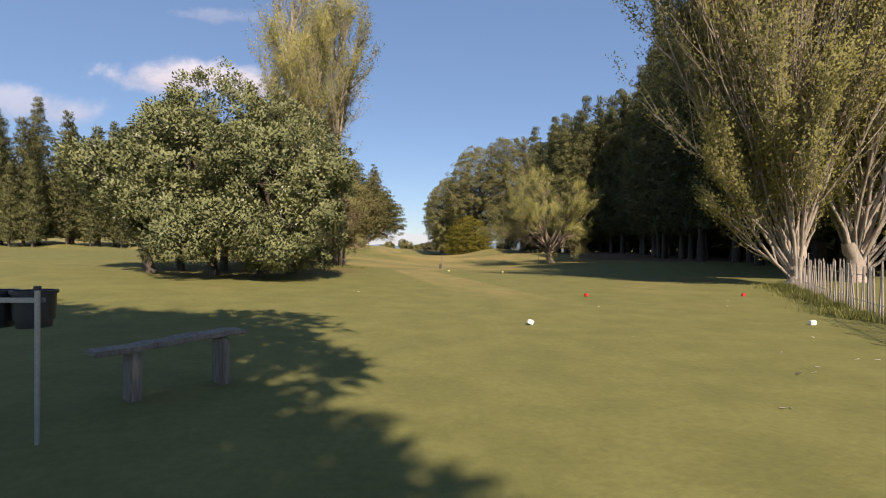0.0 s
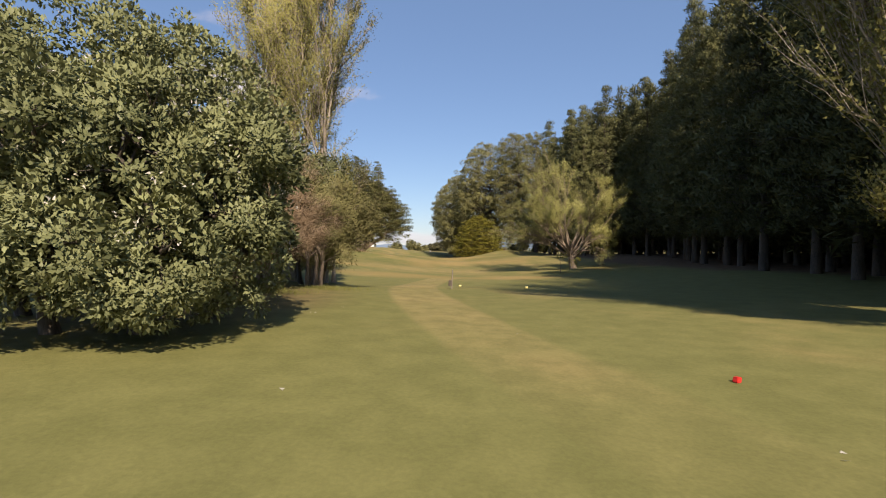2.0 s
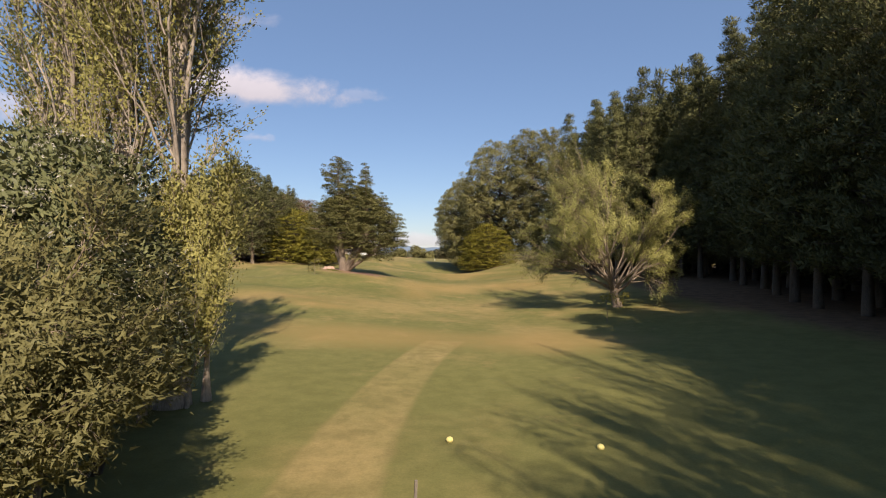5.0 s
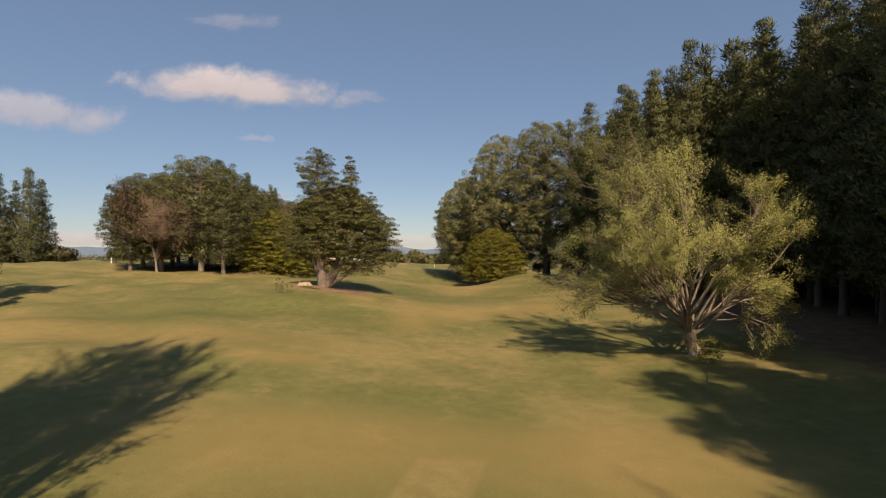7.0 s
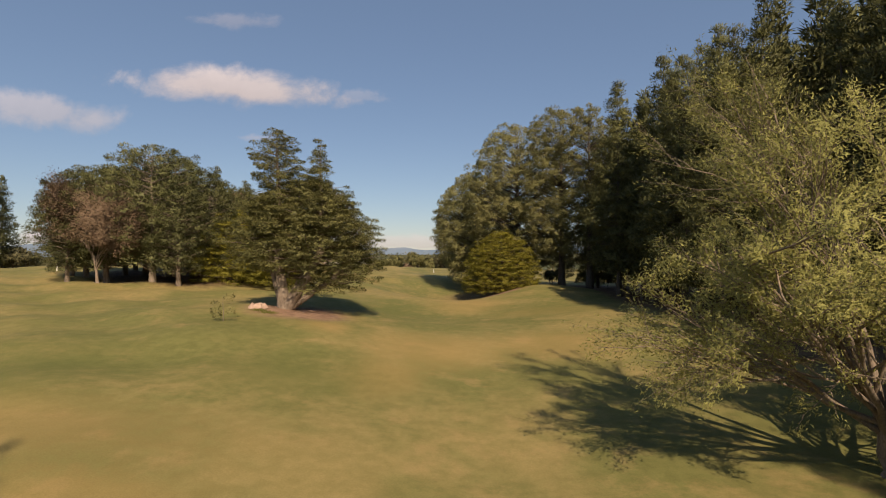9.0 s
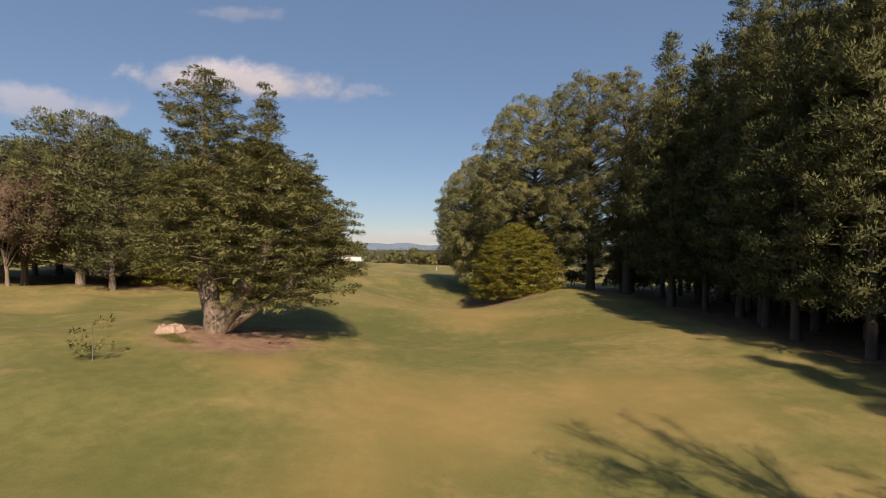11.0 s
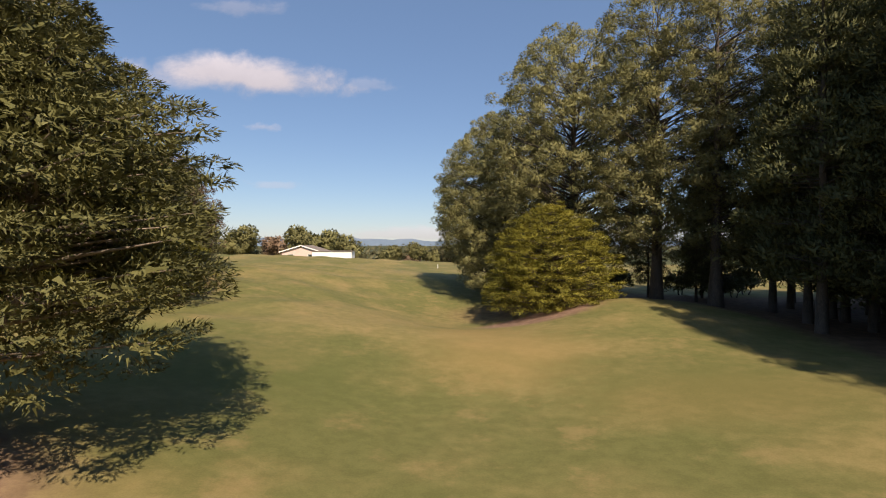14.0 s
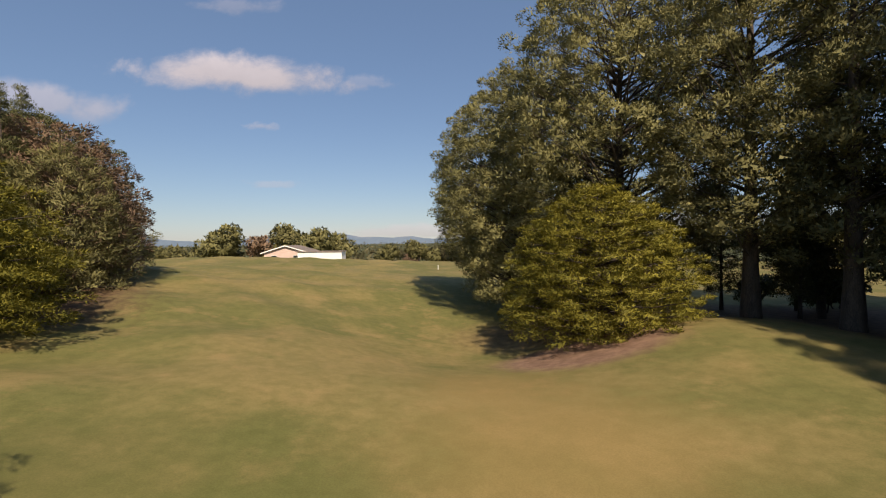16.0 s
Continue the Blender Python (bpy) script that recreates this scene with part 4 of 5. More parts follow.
for row in range(7):
    y = 26.0 + 3 * (row % 2)
    while y < 153:
        x = float(np.interp(y, EDGE_Y, EDGE_X)) + row * 5.0 + pr.normal() * 0.8
        plant(near_pines if row == 0 else mid_pines if row < 3 else deep_pines, x, y, (0.9 + 0.2 * pr.random()) * (1.0 if y < 36 else 0.84 if y < 63 else 1.08))
        y += 4.6 + 1.6 * pr.random() + (0.8 if row > 3 else 0)
# the first three are added for the shade they cast over the fairway
for x, y, sc in [(28.0, 112.5, 0.95), (27.0, 119, 0.97), (28.5, 125.5, 0.95), (31.0, 157, 1.05), (36, 162, 1.0), (30, 168, 0.95), (35, 154, 1.0), (41, 157, 1.05), (46, 163, 1.0), (40, 168, 1.0), (27.5, 167, 0.5), (24, 174, 0.55), (31, 173, 0.5)]:
    plant(near_pines, x, y, sc)
# extra pines added to thicken the shade on the grass beside the rows
for x, y, sc in [(24.4, 24.5, 1.14), (24.8, 29.5, 1.18), (25.2, 33, 1.16), (26.2, 38.5, 0.84), (27.5, 44, 0.84), (29, 27, 1.15), (29, 33.5, 1.15)]:
    plant(mid_pines, x, y, sc)

# the clump of pines on the left rise, with a russet one at its edge
clump_pines = [clumped_conifer("pine", "sturdy pine with broad dark crown in a clump on the rise", 101 + k, [(0, 0, 20.0, 6.2, 3.4, "round")], (M_GREYBARK, M_PINE), 1.25, 95, 0.3, 0.1, 0.65, 0.45, 0.0, 0.14, 0.04, 0.38, 0.35, group="clump pines") for k in range(2)]
cr = np.random.default_rng(9)
for k in range(15):
    x, y = -67 + 6.4 * (k % 5) + cr.normal() * 1.0, 142 + 8 * (k // 5) + cr.normal() * 1.2 + 3 * (k % 5 == 0)
    if k % 5 == 4 and y < 157:
        continue
    if k < 2:
        stand(clump_pines[k], x, y, 40 * k, 1.0)
    else:
        more(clump_pines[k % 2], x, y, cr.random() * 360, (1.0, 1.05, 1.1, 0.9, 0.68)[k % 5] * (0.94 + 0.14 * cr.random()))
stand(limbed_tree("russet_tree", "half-bare russet-brown tree with pale limbs at the edge of the clump", 111, 5.0, 0.24, (-0.8, 0.3), [(10, 1.1), (10.5, 0.9), (11, 1.25), (10, 1.0), (9, 0.8), (11, 1.35), (9.5, 1.0), (10.5, 1.15), (8, 0.7)], (M_GREYBARK, M_RUSSET), 2, (0, 0, 0.08), 0.42, 9, 60000, 0.36, 0.12, 0.1, 0.55, limb_r=0.42, low=0.5, first=0.35), -60.5, 138.5, 0, 0.92)
stand(clumped_conifer("russet_tree", "dull russet-brown leafy tree at the rear edge of the clump", 112, [(0, 0, 16.5, 7.5, 2.0, "dome")], (M_GREYBARK, M_RUSSET), 1.1, 70, 0.36, 0.13, 0.8, 0.1, 0.0, 0.12, 0.0, 0.3), -45, 170)
for x, y, s in [(-51, 180, 0.85), (-53, 173, 0.95), (-57, 180, 1.0), (-71, 146, 0.8), (-70, 153, 0.9), (-67, 140, 0.78)]:
    more(clump_pines[0], x, y, cr.random() * 360, s)
for k, (x, y, hh, mat) in enumerate([(-41.5, 166, 14, M_OLDPINE), (-46, 174, 12.5, M_RUSSET), (-51, 184, 11, M_OLDPINE), (-50, 168, 17, M_RUSSET)]):
    stand(clumped_conifer("low_branched_pine", "bushy pine branched to the ground at the clump edge" if mat is M_OLDPINE else "dull russet tree branched to the ground at the clump edge", 115 + k, [(0, 0, hh, 5.4, 0.8, "dome")], (M_BARK, mat), 1.0, 90, 0.36, 0.08, 0.7, 0.4, 0.0, 0.16, 0.0, 0.3, group="clump edge pines"), x, y)
for x, y, s in [(-54, 166, 0.74), (-50, 171, 0.66), (-59, 163, 0.78), (-46.5, 165, 0.62)]:
    more(near_pines[0], x, y, cr.random() * 360, s)
# pines beyond the tee on the left, with younger ones before them, and further groups
for k in range(21):
    more(near_pines[k % 3] if k < 3 else mid_pines[k % 2], -54 - 4.5 * (k % 7) + cr.normal(), 80 + 7 * (k // 7) - 2 * (k % 7) + cr.normal(), cr.random() * 360, 0.6 + 0.1 * cr.random())
for k in range(8):
    more(mid_pines[k % 2], -47 - 4.4 * k + cr.normal() * 0.7, 72 - 2.2 * k + cr.normal(), cr.random() * 360, 0.33 + 0.06 * cr.random())
for k in range(12):
    more(mid_pines[k % 2], -45 - 3.6 * k + cr.normal() * 0.7, 77 - 1.6 * k + cr.normal(), cr.random() * 360, 0.5 + 0.12 * cr.random())
for k in range(12):
    more(mid_pines[k % 2], -150 - 7 * (k % 6) + cr.normal() * 2, 205 + 9 * (k // 6) + cr.normal() * 2, cr.random() * 360, 0.95 + 0.15 * cr.random())

# unseen tree added behind the tee, lobes placed to throw shade over the bench
sr = np.random.default_rng(12)
shade_lobes = [(q, -0.8 * q + sr.normal() * 1.1, 8.6 + sr.normal() * 1.0, 1.5, 1.5, 1.1) for q in np.linspace(-3.8, 3.4, 15)]
shade_lobes += [(1.2, 4.3, 8.6, 1.2, 1.3, 0.9), (0.2, 3.8, 8.4, 1.3, 1.2, 0.9), (-0.9, 3.6, 8.8, 1.4, 1.3, 1.0), (-1.9, 2.6, 8.5, 1.4, 1.3, 1.0), (-0.6, 1.8, 8.9, 1.3, 1.2, 1.0), (3.0, -1.1, 8.6, 1.1, 1.0, 0.8), (1.9, -0.2, 8.4, 1.1, 1.0, 0.8), (3.8, -2.0, 8.8, 0.9, 0.9, 0.7), (2.3, 1.8, 8.6, 1.0, 1.0, 0.8), (1.4, 0.8, 8.9, 1.1, 1.0, 0.8), (0.6, 1.6, 8.5, 1.0, 1.0, 0.8), (1.7, 2.7, 8.7, 0.9, 0.9, 0.7), (0.2, 0.4, 8.6, 1.0, 1.0, 0.8)]
stand(lobed_tree("shade_tree", "unseen leafy tree behind the tee, added for its shade", "tree", 121, shade_lobes, [(0, 0)], (M_BARK, M_BROAD), 4.8, 0.45, 18, 0.3, 0.15, 0, 0.2), -1.7, -5.6)

# ---- built things ----
def box_bm(sx, sy, sz, bevel=0.0, at=(0, 0, 0)):
    b = bmesh.new()
    bmesh.ops.create_cube(b, size=1.0, matrix=Matrix.Translation(at) @ Matrix.Diagonal((sx, sy, sz, 1)))
    if bevel:
        bmesh.ops.bevel(b, geom=b.edges[:], offset=bevel, segments=2, affect="EDGES")
    return b


def cyl_bm(r0, r1, h, seg=14, at=(0, 0, 0)):
    b = bmesh.new()
    bmesh.ops.create_cone(b, cap_ends=True, segments=seg, radius1=r0, radius2=r1, depth=h, matrix=Matrix.Translation(at))
    return b


def set_at(ob, x, y, turn=0, dz=0.0):
    ob.matrix_basis = pose(x, y, gz(x, y) + dz, 0, 0, turn)
    return ob

# bench of weathered planks under the shade
bench = tagged(new("bench"), "low weathered plank bench on two post legs in tree shade", "bench")
bench.matrix_basis = pose(-2.515, 4.715, gz(-2.515, 4.715), 0, 0, 51)
plank = box_bm(1.34, 0.26, 0.05, 0.012, (-0.065, 0, 0.485))
bmesh.ops.subdivide_edges(plank, edges=[e for e in plank.edges if abs(e.verts[0].co.x - e.verts[1].co.x) > 1], cuts=8)
for v in plank.verts:
    v.co.z += 0.018 * math.sin(v.co.x * 3.1 + 0.4) + 0.006 * math.sin(v.co.x * 17)
    v.co.y += 0.008 * math.sin(v.co.x * 9)
part("seat_plank", plank, M_WOOD, bench)
for x in (-0.405, 0.405):
    leg = box_bm(0.10, 0.2, 0.6, 0.015, (x, 0, 0.16))
    for v in leg.verts:
        v.co.x += 0.012 * math.sin(v.co.z * 9 + x)
    part("leg", leg, M_WOOD, bench)

# steel stake with two black sand buckets hung on a crossbar
stakes = tagged(new("bucket_stand"), "galvanised steel post carrying two black plastic sand buckets", "bucket stand")
stakes.matrix_basis = pose(-2.77, 3.36, gz(-2.77, 3.36), 0, 0, 0)
part("post", cyl_bm(0.017, 0.017, 1.4, 12, (0, 0, 0.36)), M_STEEL, stakes)
part("post_cap", cyl_bm(0.024, 0.022, 0.03, 12, (0, 0, 1.07)), M_BUCKET, stakes)
part("crossbar", box_bm(0.62, 0.015, 0.035, 0.004, (-0.28, 0.03, 0.985)), M_STEEL, stakes)
for x in (-0.45, -0.17):
    b = cyl_bm(0.105, 0.13, 0.255, 28, (x, 0.18, 0.905))
    top = [f for f in b.faces if f.normal.z > 0.9]
    ins = bmesh.ops.inset_region(b, faces=top, thickness=0.008)
    bmesh.ops.translate(b, verts=list({v for f in top for v in f.verts}), vec=(0, 0, -0.2))
    bucket = part("bucket", b, M_BUCKET, stakes)
    rim = bmesh.new()
    R = 0.132
    for k in range(28):
        a0, a1 = 6.2832 * k / 28, 6.2832 * (k + 1) / 28
        ring = []
        for a in (a0, a1):
            ring.append([rim.verts.new((x + math.cos(a) * (R + dr), 0.18 + math.sin(a) * (R + dr), 1.03 + dz)) for dr, dz in ((-0.006, -0.012), (0.01, -0.012), (0.01, 0.012), (-0.006, 0.012))])
        for s in range(4):
            rim.faces.new((ring[0][s], ring[0][(s + 1) % 4], ring[1][(s + 1) % 4], ring[1][s]))
    bmesh.ops.remove_doubles(rim, verts=rim.verts[:], dist=0.0005)
    part("rim", rim, M_BUCKET, bucket)


# tee markers: chipped wooden blocks
def tee_marker(x, y, mat, label, size, turn, tip):
    b = box_bm(size * 1.25, size, size, size * 0.12)
    for v in b.verts:
        v.co += 0.05 * size * Vector((math.sin(v.co.y * 60), math.cos(v.co.z * 50), math.sin(v.co.x * 40)))
    ob = tagged(part("tee_marker", b, mat), label, "tee marker", "tee markers")
    ob.matrix_basis = pose(x, y, gz(x, y) + size * (0.5 + 0.22 * math.sin(radians(abs(tip)))), 0, tip, turn)
    return ob


tee_marker(1.71, 9.63, M_WHITE, "chipped white painted block lying tilted on the tee grass", 0.092, 20, 35)
tee_marker(7.55, 10.05, M_WHITE, "white painted block standing on the tee grass", 0.095, 8, 0)
tee_marker(4.65, 15.98, M_RED, "red painted block on the forward tee grass", 0.095, 30, 12)
tee_marker(10.12, 16.57, M_RED, "red painted block on the forward tee grass", 0.095, 5, 0)
for x, y in ((0.47, 41.5), (4.98, 41.2)):
    b = bmesh.new()
    bmesh.ops.create_icosphere(b, subdivisions=2, radius=0.11)
    for v in b.verts:
        v.co.z *= 0.85
    ob = tagged(part("tee_marker", b, M_YELLOW), "pale yellow rounded marker on the mown grass", "tee marker", "tee markers")
    ob.matrix_basis = pose(x, y, gz(x, y) + 0.07)

# short wooden stake with a dark paddle on the strip's edge
stake = tagged(new("marker_stake"), "grey wooden stake with a dark paddle, leaning in the grass", "stake")
stake.matrix_basis = pose(-0.1, 35.9, gz(-0.1, 35.9), 0, 3, 20)
part("shaft", box_bm(0.055, 0.055, 1.3, 0.006, (0, 0, 0.45)), M_WOOD, stake)
part("paddle", box_bm(0.2, 0.03, 0.36, 0.02, (-0.12, -0.03, 0.32)), M_BARK, stake)

# picket fence of split battens on wires
fence = tagged(new("picket_fence"), "rustic fence of bleached split battens beside the poplars", "fence")
F0, F1 = Vector((14.4, 20.2)), Vector((7.2, 6.4))
fr = np.random.default_rng(15)
span = (F1 - F0).length
n_p = int(span / 0.26)
yaw = math.degrees(math.atan2(F1.y - F0.y, F1.x - F0.x))
for k in range(n_p):
    p = F0.lerp(F1, (k + 0.3 * fr.normal() * 0.3) / n_p)
    hgt = 1.18 + 0.09 * fr.normal()
    w = 0.06 + 0.03 * fr.random()
    b = box_bm(w, 0.028, hgt + 0.2, 0.006, (0, 0, hgt / 2 - 0.1))
    for v in b.verts:
        if v.co.z > hgt * 0.8:
            v.co.x *= 0.8 + 0.25 * fr.random()
            v.co.z += 0.03 * fr.normal()
        v.co.x += 0.01 * math.sin(v.co.z * 7 + k)
    ob = part("picket", b, M_PICKET, fence)
    ob.matrix_basis = pose(p.x, p.y, gz(p.x, p.y), fr.normal() * 1.6, fr.normal() * 2.4, yaw)
for zz in (0.35, 0.95):
    w = Wood()
    pts = [(*F0.lerp(F1, t), gz(*F0.lerp(F1, t)) + zz) for t in np.linspace(0, 1, 12)]
    w.limb(pts, [0.008] * 12, 6)
    part("wire", w.mesh("wire"), M_STEEL, fence)

# cut stump and rough grass near the cypress
st = bmesh.new()
bmesh.ops.create_cone(st, cap_ends=True, segments=22, radius1=1.0, radius2=0.7, depth=0.5)
for v in st.verts:
    a = math.atan2(v.co.y, v.co.x)
    k = 1 + 0.12 * math.sin(3 * a + 1) + 0.08 * math.sin(7 * a)
    v.co.x, v.co.y = v.co.x * k, v.co.y * k
    v.co.z += 0.07 * math.sin(5 * a) + 0.05 * math.sin(9 * a + 2)
stump = part("tree_stump", st, M_STUMP)
ob = tagged(stump, "pale weathered cut tree stump on bare earth", "stump")
ob.matrix_basis = pose(-22.2, 111.6, gz(-22.2, 111.6) + 0.1)


def tufts(name, label, seed, spots, count, height, mat):
    """Clumps of long grass blades."""
    g = np.random.default_rng(seed)
    P, D = [], []
    for x, y, rx, ry in spots:
        q = g.normal(size=(count, 2)) * np.array([rx, ry]) * 0.5 + np.array([x, y])
        P.append(np.column_stack([q, land(q[:, 0], q[:, 1]) - 0.02]))
        D.append(np.column_stack([g.normal(size=(count, 2)) * 0.45, np.ones(count)]))
    P, D = np.concatenate(P), np.concatenate(D)
    S = height * (0.5 + 0.8 * g.random(len(P)))
    return tagged(part(name, leaves_mesh(name, P, D, S, S * 0.05 + 0.006, g), mat), label, "grass", kind="stuff")


tufts("long_grass", "long grass at the fence foot and poplar trunks", 16, [(13.6, 19.6, 0.9, 0.9), (12.6, 17.4, 0.6, 1.2), (11.6, 15.4, 0.5, 1.2), (10.6, 13.2, 0.4, 1.2), (15.2, 20.4, 0.8, 0.8), (9.4, 11.0, 0.4, 1.2)], 1600, 0.24, M_TUFT)
tufts("rough_grass", "rough grass around the stump and shrubs", 17, [(-21.4, 110.2, 0.9, 0.5), (-20.2, 109.6, 0.9, 0.5), (-7.5, 23, 1.6, 1.4), (-7.2, 27.5, 1.4, 1.2), (-6.0, 31, 1.4, 1.6)], 1000, 0.2, M_TUFT)


# saplings
def sapling(label, seed, h, r, mat, x, y, clumps):
    g = np.random.default_rng(seed)
    root = tagged(new("sapling"), label, "sapling")
    w = Wood()
    w.limb([(0, 0, -0.1), (0.03, 0.02, h * 0.35), (-0.03, 0.02, h * 0.7), (0.02, 0, h)], [0.035, 0.028, 0.02, 0.006], 6)
    part("stem", w.mesh("stem"), M_GREYBARK, root)
    P, D, N = clump_points(g, [(g.normal() * r * 0.5, g.normal() * r * 0.5, h * c, r * 0.55, r * 0.55, r * 0.4) for c in clumps], 9, 0.2, 9)
    S = 0.16 * (0.6 + 0.8 * g.random(len(P)))
    part("crown", leaves_mesh("crown", P, D, S, S * 0.4, g, N), mat, root)
    stand(root, x, y)
    return root


sapling("young yellow-leaved sapling on a thin stem near the willow", 131, 2.3, 0.55, M_GOLD, 13.4, 69.1, (0.85, 0.95, 1.0))
sapling("low yellow-green shoots at the willow foot", 132, 1.5, 0.7, M_GOLD, 17.2, 77.6, (0.4, 0.7, 0.9))
sapling("small green sapling standing alone on the slope", 133, 2.6, 0.75, M_SCRUB, -22.5, 104.5, (0.2, 0.3, 0.4, 0.6, 0.85))

# white distance post on the left rise
post = tagged(part("distance_post", cyl_bm(0.12, 0.12, 1.5, 10), M_WHITE), "short white distance post on the far grass rise", "post")
post.matrix_basis = pose(-84, 158, gz(-84, 158) + 0.6)
post = tagged(part("distance_post", cyl_bm(0.1, 0.1, 1.3, 10), M_WHITE), "short white distance post on the far grass rise", "post")
post.matrix_basis = pose(-10.5, 246, gz(-10.5, 246) + 0.5)

# the clubhouse beyond the crest: pink gable end and a long white wing
house = tagged(new("clubhouse"), "low clubhouse with pink gable, brown tiled roof and long white wing", "house")
HX, HY = -60.0, 272.0
hz = 1.2
house.matrix_basis = pose(HX, HY, hz, 0, 0, 4)
body = box_bm(13.5, 16, 3.4, 0.02, (0, 8, 1.5))
part("wall", body, M_HOUSE, house)
gab = bmesh.new()
vs = [gab.verts.new(p) for p in ((-6.75, 0.0, 3.2), (6.75, 0.0, 3.2), (0, 0.0, 5.15), (-6.75, 0.3, 3.2), (6.75, 0.3, 3.2), (0, 0.3, 5.15))]
for f in ((0, 1, 2), (5, 4, 3), (0, 3, 4, 1), (1, 4, 5, 2), (2, 5, 3, 0)):
    gab.faces.new([vs[i] for i in f])
part("gable", gab, M_HOUSE, house)
for s in (-1, 1):
    roof = bmesh.new()
    a, b2, c, d = Vector((0, -0.7, 5.4)), Vector((s * 7.6, -0.7, 3.1)), Vector((s * 7.6, 17, 3.1)), Vector((0, 17, 5.4))
    up = Vector((0, 0, 0.16))
    q = [roof.verts.new(p) for p in (a, b2, c, d, a + up, b2 + up, c + up, d + up)]
    for f in ((0, 1, 2, 3), (7, 6, 5, 4), (0, 4, 5, 1), (1, 5, 6, 2), (2, 6, 7, 3), (3, 7, 4, 0)):
        roof.faces.new([q[i] for i in f])
    part("roof", roof, M_ROOF, house)
    bar = box_bm(7.95, 0.08, 0.32, 0.0, (0, 0, 0))
    fb = part("fascia", bar, M_HOUSEWHITE, house)
    fb.matrix_basis = Matrix.Translation((s * 3.8, -0.76, 4.32)) @ Matrix.Rotation(s * math.atan2(2.3, 7.6), 4, "Y")
for x in (-3.6, 3.2):
    win = part("window", box_bm(1.8, 0.08, 1.2, 0.0, (x, -0.03, 1.9)), M_HOUSEWHITE, house)
    part("pane", box_bm(1.6, 0.05, 1.0, 0.0, (x, -0.07, 1.9)), M_GLASS, win)
part("wing_wall", box_bm(13.5, 7, 3.5, 0.03, (11.3, 0.5, 1.7)), M_HOUSEWHITE, house, "long white wing")
part("wing_roof", box_bm(14.2, 7.7, 0.22, 0.03, (11.3, 0.5, 3.56)), M_ROOF, house)

# trees behind and beyond the crest
def far_tree(seed, r, h, mat, label):
    g = np.random.default_rng(seed)
    lobes = []
    for _ in range(12):
        a, q = g.random() * 6.28, g.random() ** 0.5
        z = h * (0.4 + 0.42 * g.random())
        lobes.append((math.cos(a) * q * r * 0.65, math.sin(a) * q * r * 0.65, z, r * 0.42, r * 0.42, h * 0.2))
    return lobed_tree("far_tree", label, "tree", seed, lobes, [(0, 0)], (M_BARK, mat), 0.36, 0.9, 13, 0.8, 0.55, 0, 0.25, -5, "far trees")


fa = far_tree(141, 7, 13, M_OLDPINE, "round dark tree beyond the crest of the course")
fb_ = far_tree(142, 6, 10, M_FARLEAF, "distant brownish tree on the lower plain")
fc = far_tree(143, 6, 12, M_RUSSET, "distant bare russet tree near the clubhouse")
stand(fa, -102, 312, 0, 1.25)
stand(fb_, -2, 330, 0, 1.0)
stand(fc, -88, 318, 0, 1.0)
fg = np.random.default_rng(19)
for x, y, s in [(-70, 305, 1.15), (-63, 308, 1.05), (-56, 318, 1.0), (-112, 318, 0.8), (-120, 310, 0.7), (-130, 315, 0.75), (-142, 310, 0.8), (-150, 318, 0.8), (-104, 320, 0.9)]:
    more(fa, x, y, fg.random() * 360, s)
for x, y, s in [(-138, 210, 0.62), (-146, 214, 0.75), (-128, 222, 0.6), (-160, 230, 0.9), (-118, 232, 0.6)]:
    more(fb_, x, y, fg.random() * 360, s)
for k in range(70):
    d = 330 + 420 * fg.random() ** 1.5
    x = (-0.34 + 0.46 * fg.random()) * d
    more((fb_, fb_, fa, fc)[int(fg.integers(0, 4))], x, d, fg.random() * 360, 0.5 + 0.5 * fg.random())
for k in range(26):
    more((fb_, fa)[k % 2], 95 + 6 * fg.normal() + 1.2 * (k % 3), 20 + 11 * k, fg.random() * 360, 0.8 + 0.5 * fg.random())
for k in range(5):
    more(mid_pines[k % 2], 12 + 7 * k + fg.normal() * 2, 275 + 4 * fg.normal(), fg.random() * 360, 0.5 + 0.1 * fg.random())


def woods():
    """Woods of the plain to the horizon, as countless leaf clumps."""
    g = np.random.default_rng(23)
    n = 26000
    d = 520 + 1900 * g.random(n) ** 1.3
    a = (g.random(n) - 0.5) * 2.2
    x, y = np.sin(a) * d * 1.2, np.cos(a) * d
    keep = np.sin(x * 0.011 + 2) + np.sin(y * 0.017 + x * 0.004) + g.normal(size=n) * 0.5 > -0.3
    x, y, d = x[keep], y[keep], d[keep]
    hgt = 7 + 5 * np.sin(x * 0.02) + 3 * g.random(len(x))
    P = np.column_stack([x, y, land(x, y) + np.abs(hgt) * g.random(len(x))])
    S = 4 + 3 * g.random(len(x))
    return leaves_mesh("far_woods", P, g.normal(size=P.shape) + np.array([0, 0, 0.5]), S, S * 0.7, g)


tagged(part("far_woods", woods(), M_FARLEAF), "distant woods across the plain to the horizon", "woods", kind="stuff")

# hills on the horizon, their haze painted in as blue base colour
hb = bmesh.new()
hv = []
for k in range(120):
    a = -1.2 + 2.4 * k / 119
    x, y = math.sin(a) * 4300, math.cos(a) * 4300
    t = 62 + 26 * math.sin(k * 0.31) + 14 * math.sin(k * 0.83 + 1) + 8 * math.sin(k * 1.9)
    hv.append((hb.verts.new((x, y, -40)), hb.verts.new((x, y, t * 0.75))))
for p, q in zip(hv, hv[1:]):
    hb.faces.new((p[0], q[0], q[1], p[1]))
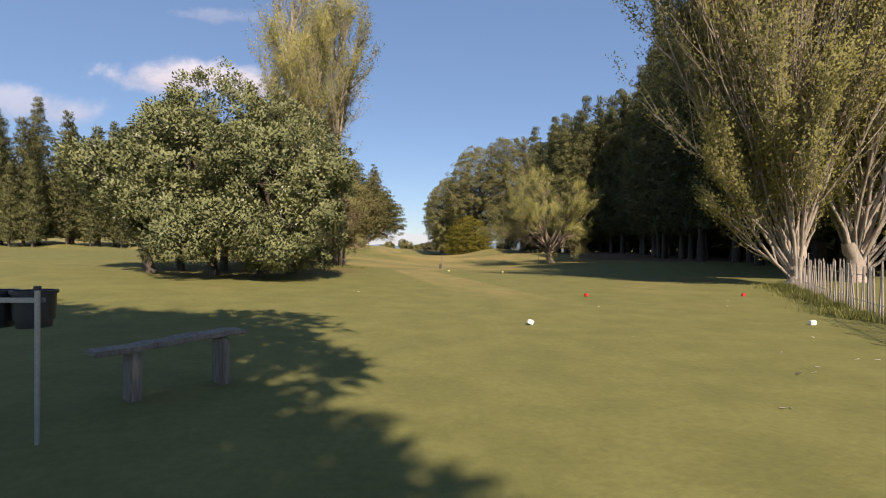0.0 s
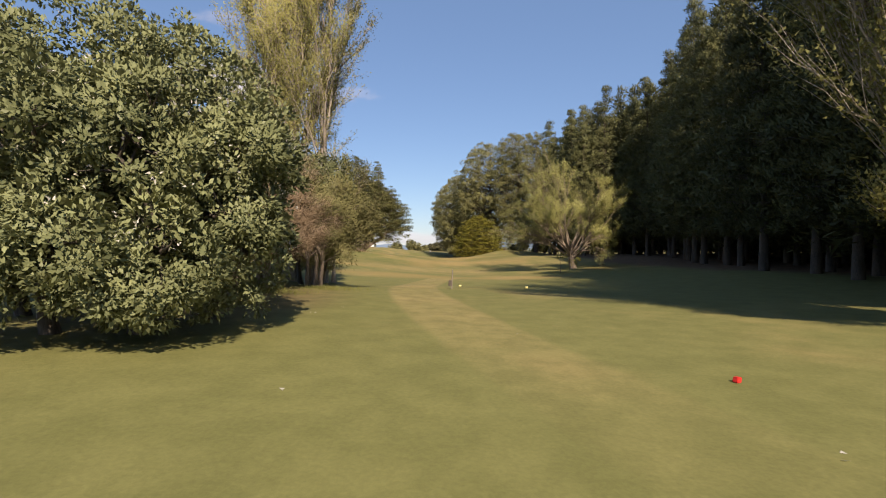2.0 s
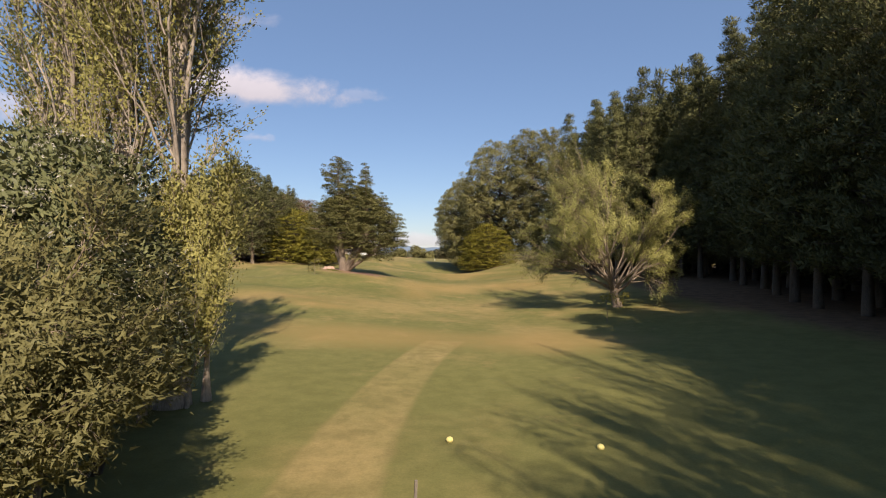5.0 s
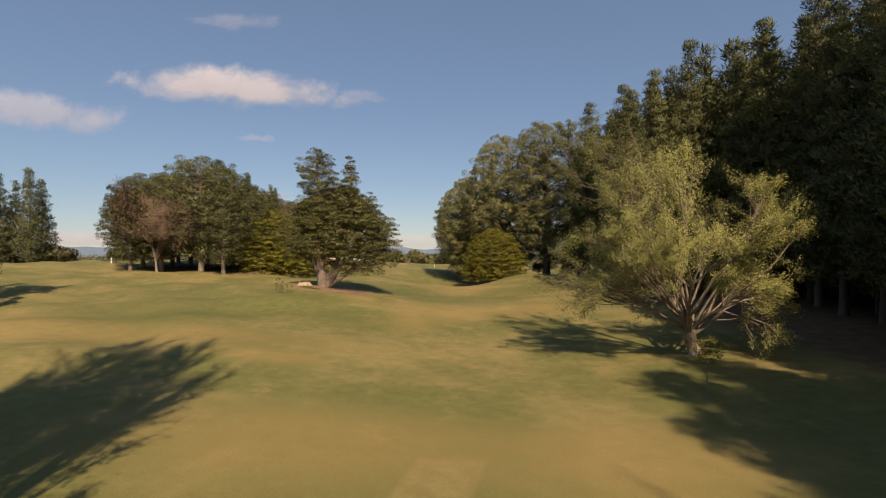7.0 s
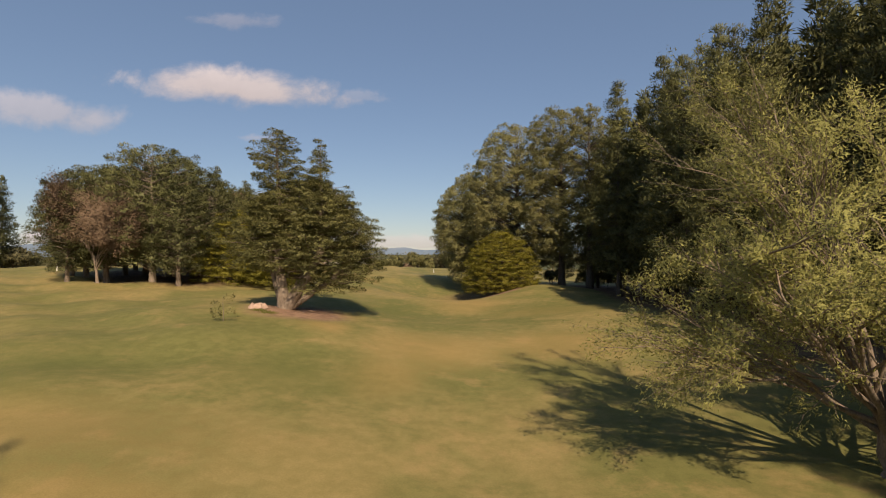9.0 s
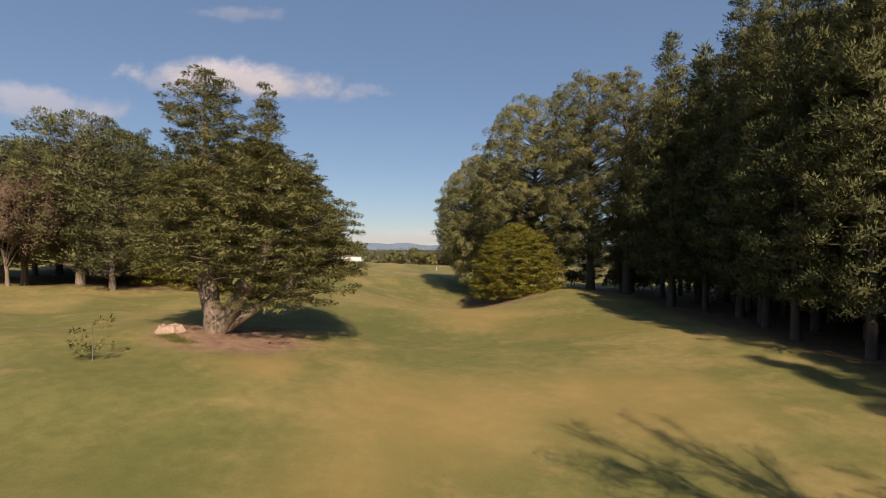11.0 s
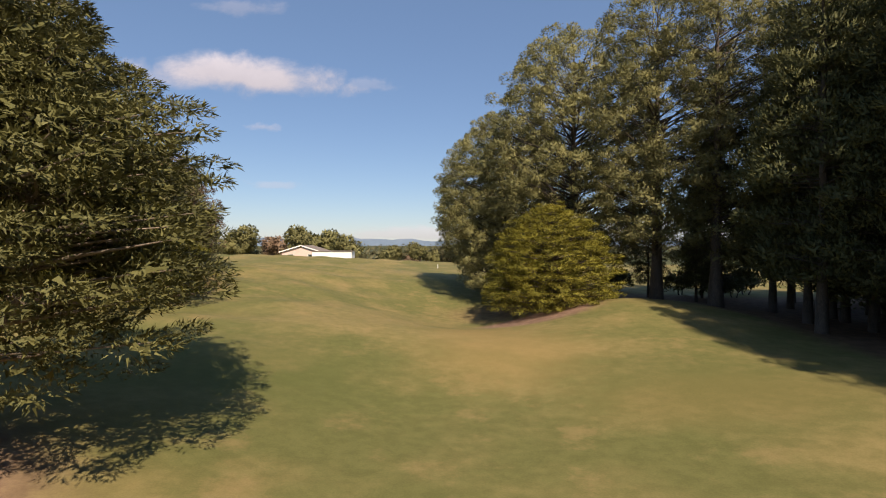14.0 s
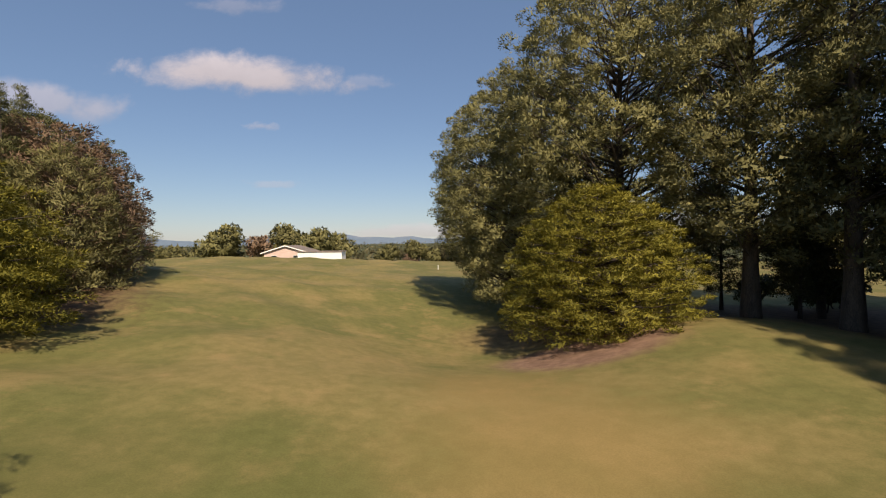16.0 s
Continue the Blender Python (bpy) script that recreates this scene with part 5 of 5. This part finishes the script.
M_HILL = rough_material("haze_tinted_hill", (0.12, 0.17, 0.24), (0.16, 0.21, 0.28), 0.002, 0)
tagged(part("backdrop_hills", hb, M_HILL), "hills far beyond the course, coloured blue for haze", "hills", kind="structure")


# clouds: thin sheets far off, glowing in place of sunlight
def cloud_material(name, tone, seed, dens, skew):
    m, nt, nodes, links, bsdf = material(name)
    tc = nodes.new("ShaderNodeTexCoord").outputs["Generated"]
    sep = nodes.new("ShaderNodeSeparateXYZ")
    links.new(tc, sep.inputs[0])

    def mt(op, a, b):
        x = nodes.new("ShaderNodeMath")
        x.operation = op
        for s, v in zip(x.inputs, (a, b)):
            if isinstance(v, (int, float)):
                s.default_value = v
            else:
                links.new(v, s)
        return x.outputs[0]

    mp = nodes.new("ShaderNodeMapping")
    mp.inputs["Location"].default_value, mp.inputs["Scale"].default_value = (seed, seed * 0.7, 0), (2.6, 1.0, 1.3)
    links.new(tc, mp.inputs["Vector"])
    n = noise_node(nodes, links, 1.6, 7.0, 0.58, mp.outputs["Vector"]).outputs["Fac"]
    dx, dz = mt("MULTIPLY", mt("SUBTRACT", sep.outputs["X"], 0.5), 2.0), mt("MULTIPLY", mt("SUBTRACT", sep.outputs["Z"], 0.5), 2.0)
    dz = mt("ADD", dz, mt("MULTIPLY", dx, skew))
    d = mt("SQRT", mt("ADD", mt("MULTIPLY", dx, dx), mt("MULTIPLY", mt("MULTIPLY", dz, dz), 1.5)), 0)
    v = mt("SUBTRACT", mt("ADD", mt("MULTIPLY", n, 1.3), 0.1), mt("MULTIPLY", d, 0.9))
    mr = nodes.new("ShaderNodeMapRange")
    mr.interpolation_type = "SMOOTHSTEP"
    mr.inputs["From Min"].default_value, mr.inputs["From Max"].default_value, mr.inputs["To Max"].default_value = 0.0, 0.55, dens
    links.new(v, mr.inputs["Value"])
    em = nodes.new("ShaderNodeEmission")
    # shaded underside painted in: lower part at 0.72 of the tone
    col = ramp(nodes, [(0.3, tuple(c * 0.72 for c in tone)), (0.7, tone)])
    links.new(mt("ADD", mt("MULTIPLY", sep.outputs["Z"], 0.6), mt("MULTIPLY", n, 0.4)), col.inputs["Fac"])
    links.new(col.outputs["Color"], em.inputs["Color"])
    tr = nodes.new("ShaderNodeBsdfTransparent")
    mix = nodes.new("ShaderNodeMixShader")
    links.new(mr.outputs["Result"], mix.inputs["Fac"])
    links.new(tr.outputs["BSDF"], mix.inputs[1])
    links.new(em.outputs["Emission"], mix.inputs[2])
    links.new(mix.outputs["Shader"], nodes["Material Output"].inputs["Surface"])
    return m


def cloud(u, v, w, h, seed, dens, skew=0.0, tone=(0.60, 0.53, 0.52)):
    """u, v: sideways and up by metre ahead; w, h: its size at one metre's distance."""
    D = 3600
    b = bmesh.new()
    bmesh.ops.create_grid(b, x_segments=12, y_segments=3, size=0.5, matrix=Matrix.Diagonal((w * D, h * D, 1, 1)))
    for q in b.verts:
        q.co = Vector((q.co.x, 40 * math.sin(q.co.x * 0.004), q.co.y))
    ob = tagged(part("cloud", b, cloud_material("cloud_%d" % seed, tone, seed, dens, skew)), "thin white cloud drifting in the blue sky", "cloud", kind="structure")
    ob.matrix_basis = pose(u * D, D, v * D, 0, 0, 0)


cloud(-0.475, 0.343, 0.62, 0.135, 3, 0.9, 0.4)
cloud(-0.87, 0.30, 0.44, 0.13, 8, 0.5, 0.42)
cloud(-0.46, 0.475, 0.24, 0.06, 5, 0.22)
cloud(-0.20, 0.315, 0.16, 0.05, 6, 0.2)
cloud(-0.41, 0.235, 0.10, 0.03, 7, 0.3)
cloud(-0.39, 0.12, 0.16, 0.03, 9, 0.25)
cloud(-0.80, 0.035, 0.34, 0.07, 11, 0.8)
cloud(-0.10, 0.022, 0.5, 0.05, 12, 0.45)
cloud(0.4, 0.03, 0.6, 0.06, 13, 0.45)


# fallen leaves and scraps on the tee grass
def scraps():
    g = np.random.default_rng(29)
    spots = [(4.2, 5.8), (4.4, 5.9), (2.2, 7.4), (4.7, 6.3), (4.9, 7.1), (5.6, 6.6), (3.4, 8.2), (6.1, 8.4), (4.2, 13.0), (7.9, 13.5), (9.0, 15.0), (-4.2, 22.0), (-3.6, 23.5), (-2.6, 14.6), (3.0, 4.4), (1.4, 20.0)]
    q = np.repeat(np.array(spots), 2, 0) + g.normal(size=(2 * len(spots), 2)) * 0.1
    P = np.column_stack([q, land(q[:, 0], q[:, 1]) + 0.012])
    D = np.column_stack([g.normal(size=(len(q), 2)), 0.15 * g.random(len(q))])
    S = 0.05 + 0.04 * g.random(len(q))
    return leaves_mesh("fallen_leaves", P, D, S, S * 0.5, g, np.repeat([[0, 0, 1.0]], len(q), 0))


tagged(part("fallen_leaves", scraps(), M_FLOWER), "pale fallen leaves scattered on the tee grass", "leaves", kind="stuff")


# scrub that closes the plantation's far end and edges
scrub = lobed_tree("understorey_bush", "dark evergreen understorey bush beneath the pines", "bush", 151, shrub_lobes(151, 14, 2.6, 3.4), [(0, 0), (0.5, 0.3)], (M_BARK, M_PINE), 2.2, 0.4, 16, 0.3, 0.14, 0, 0.08, -2, "understorey")
stand(scrub, 30, 178)
ug = np.random.default_rng(33)
for x, y in [(36, 176), (42, 179), (48, 174), (55, 172), (24, 184), (33, 171), (45, 168), (52, 160), (57, 150), (60, 138), (62, 126), (60, 112), (63, 100), (61, 88), (62, 74), (58, 60), (56, 46)]:
    more(scrub, x + ug.normal(), y + ug.normal(), ug.random() * 360, 0.8 + 0.5 * ug.random())
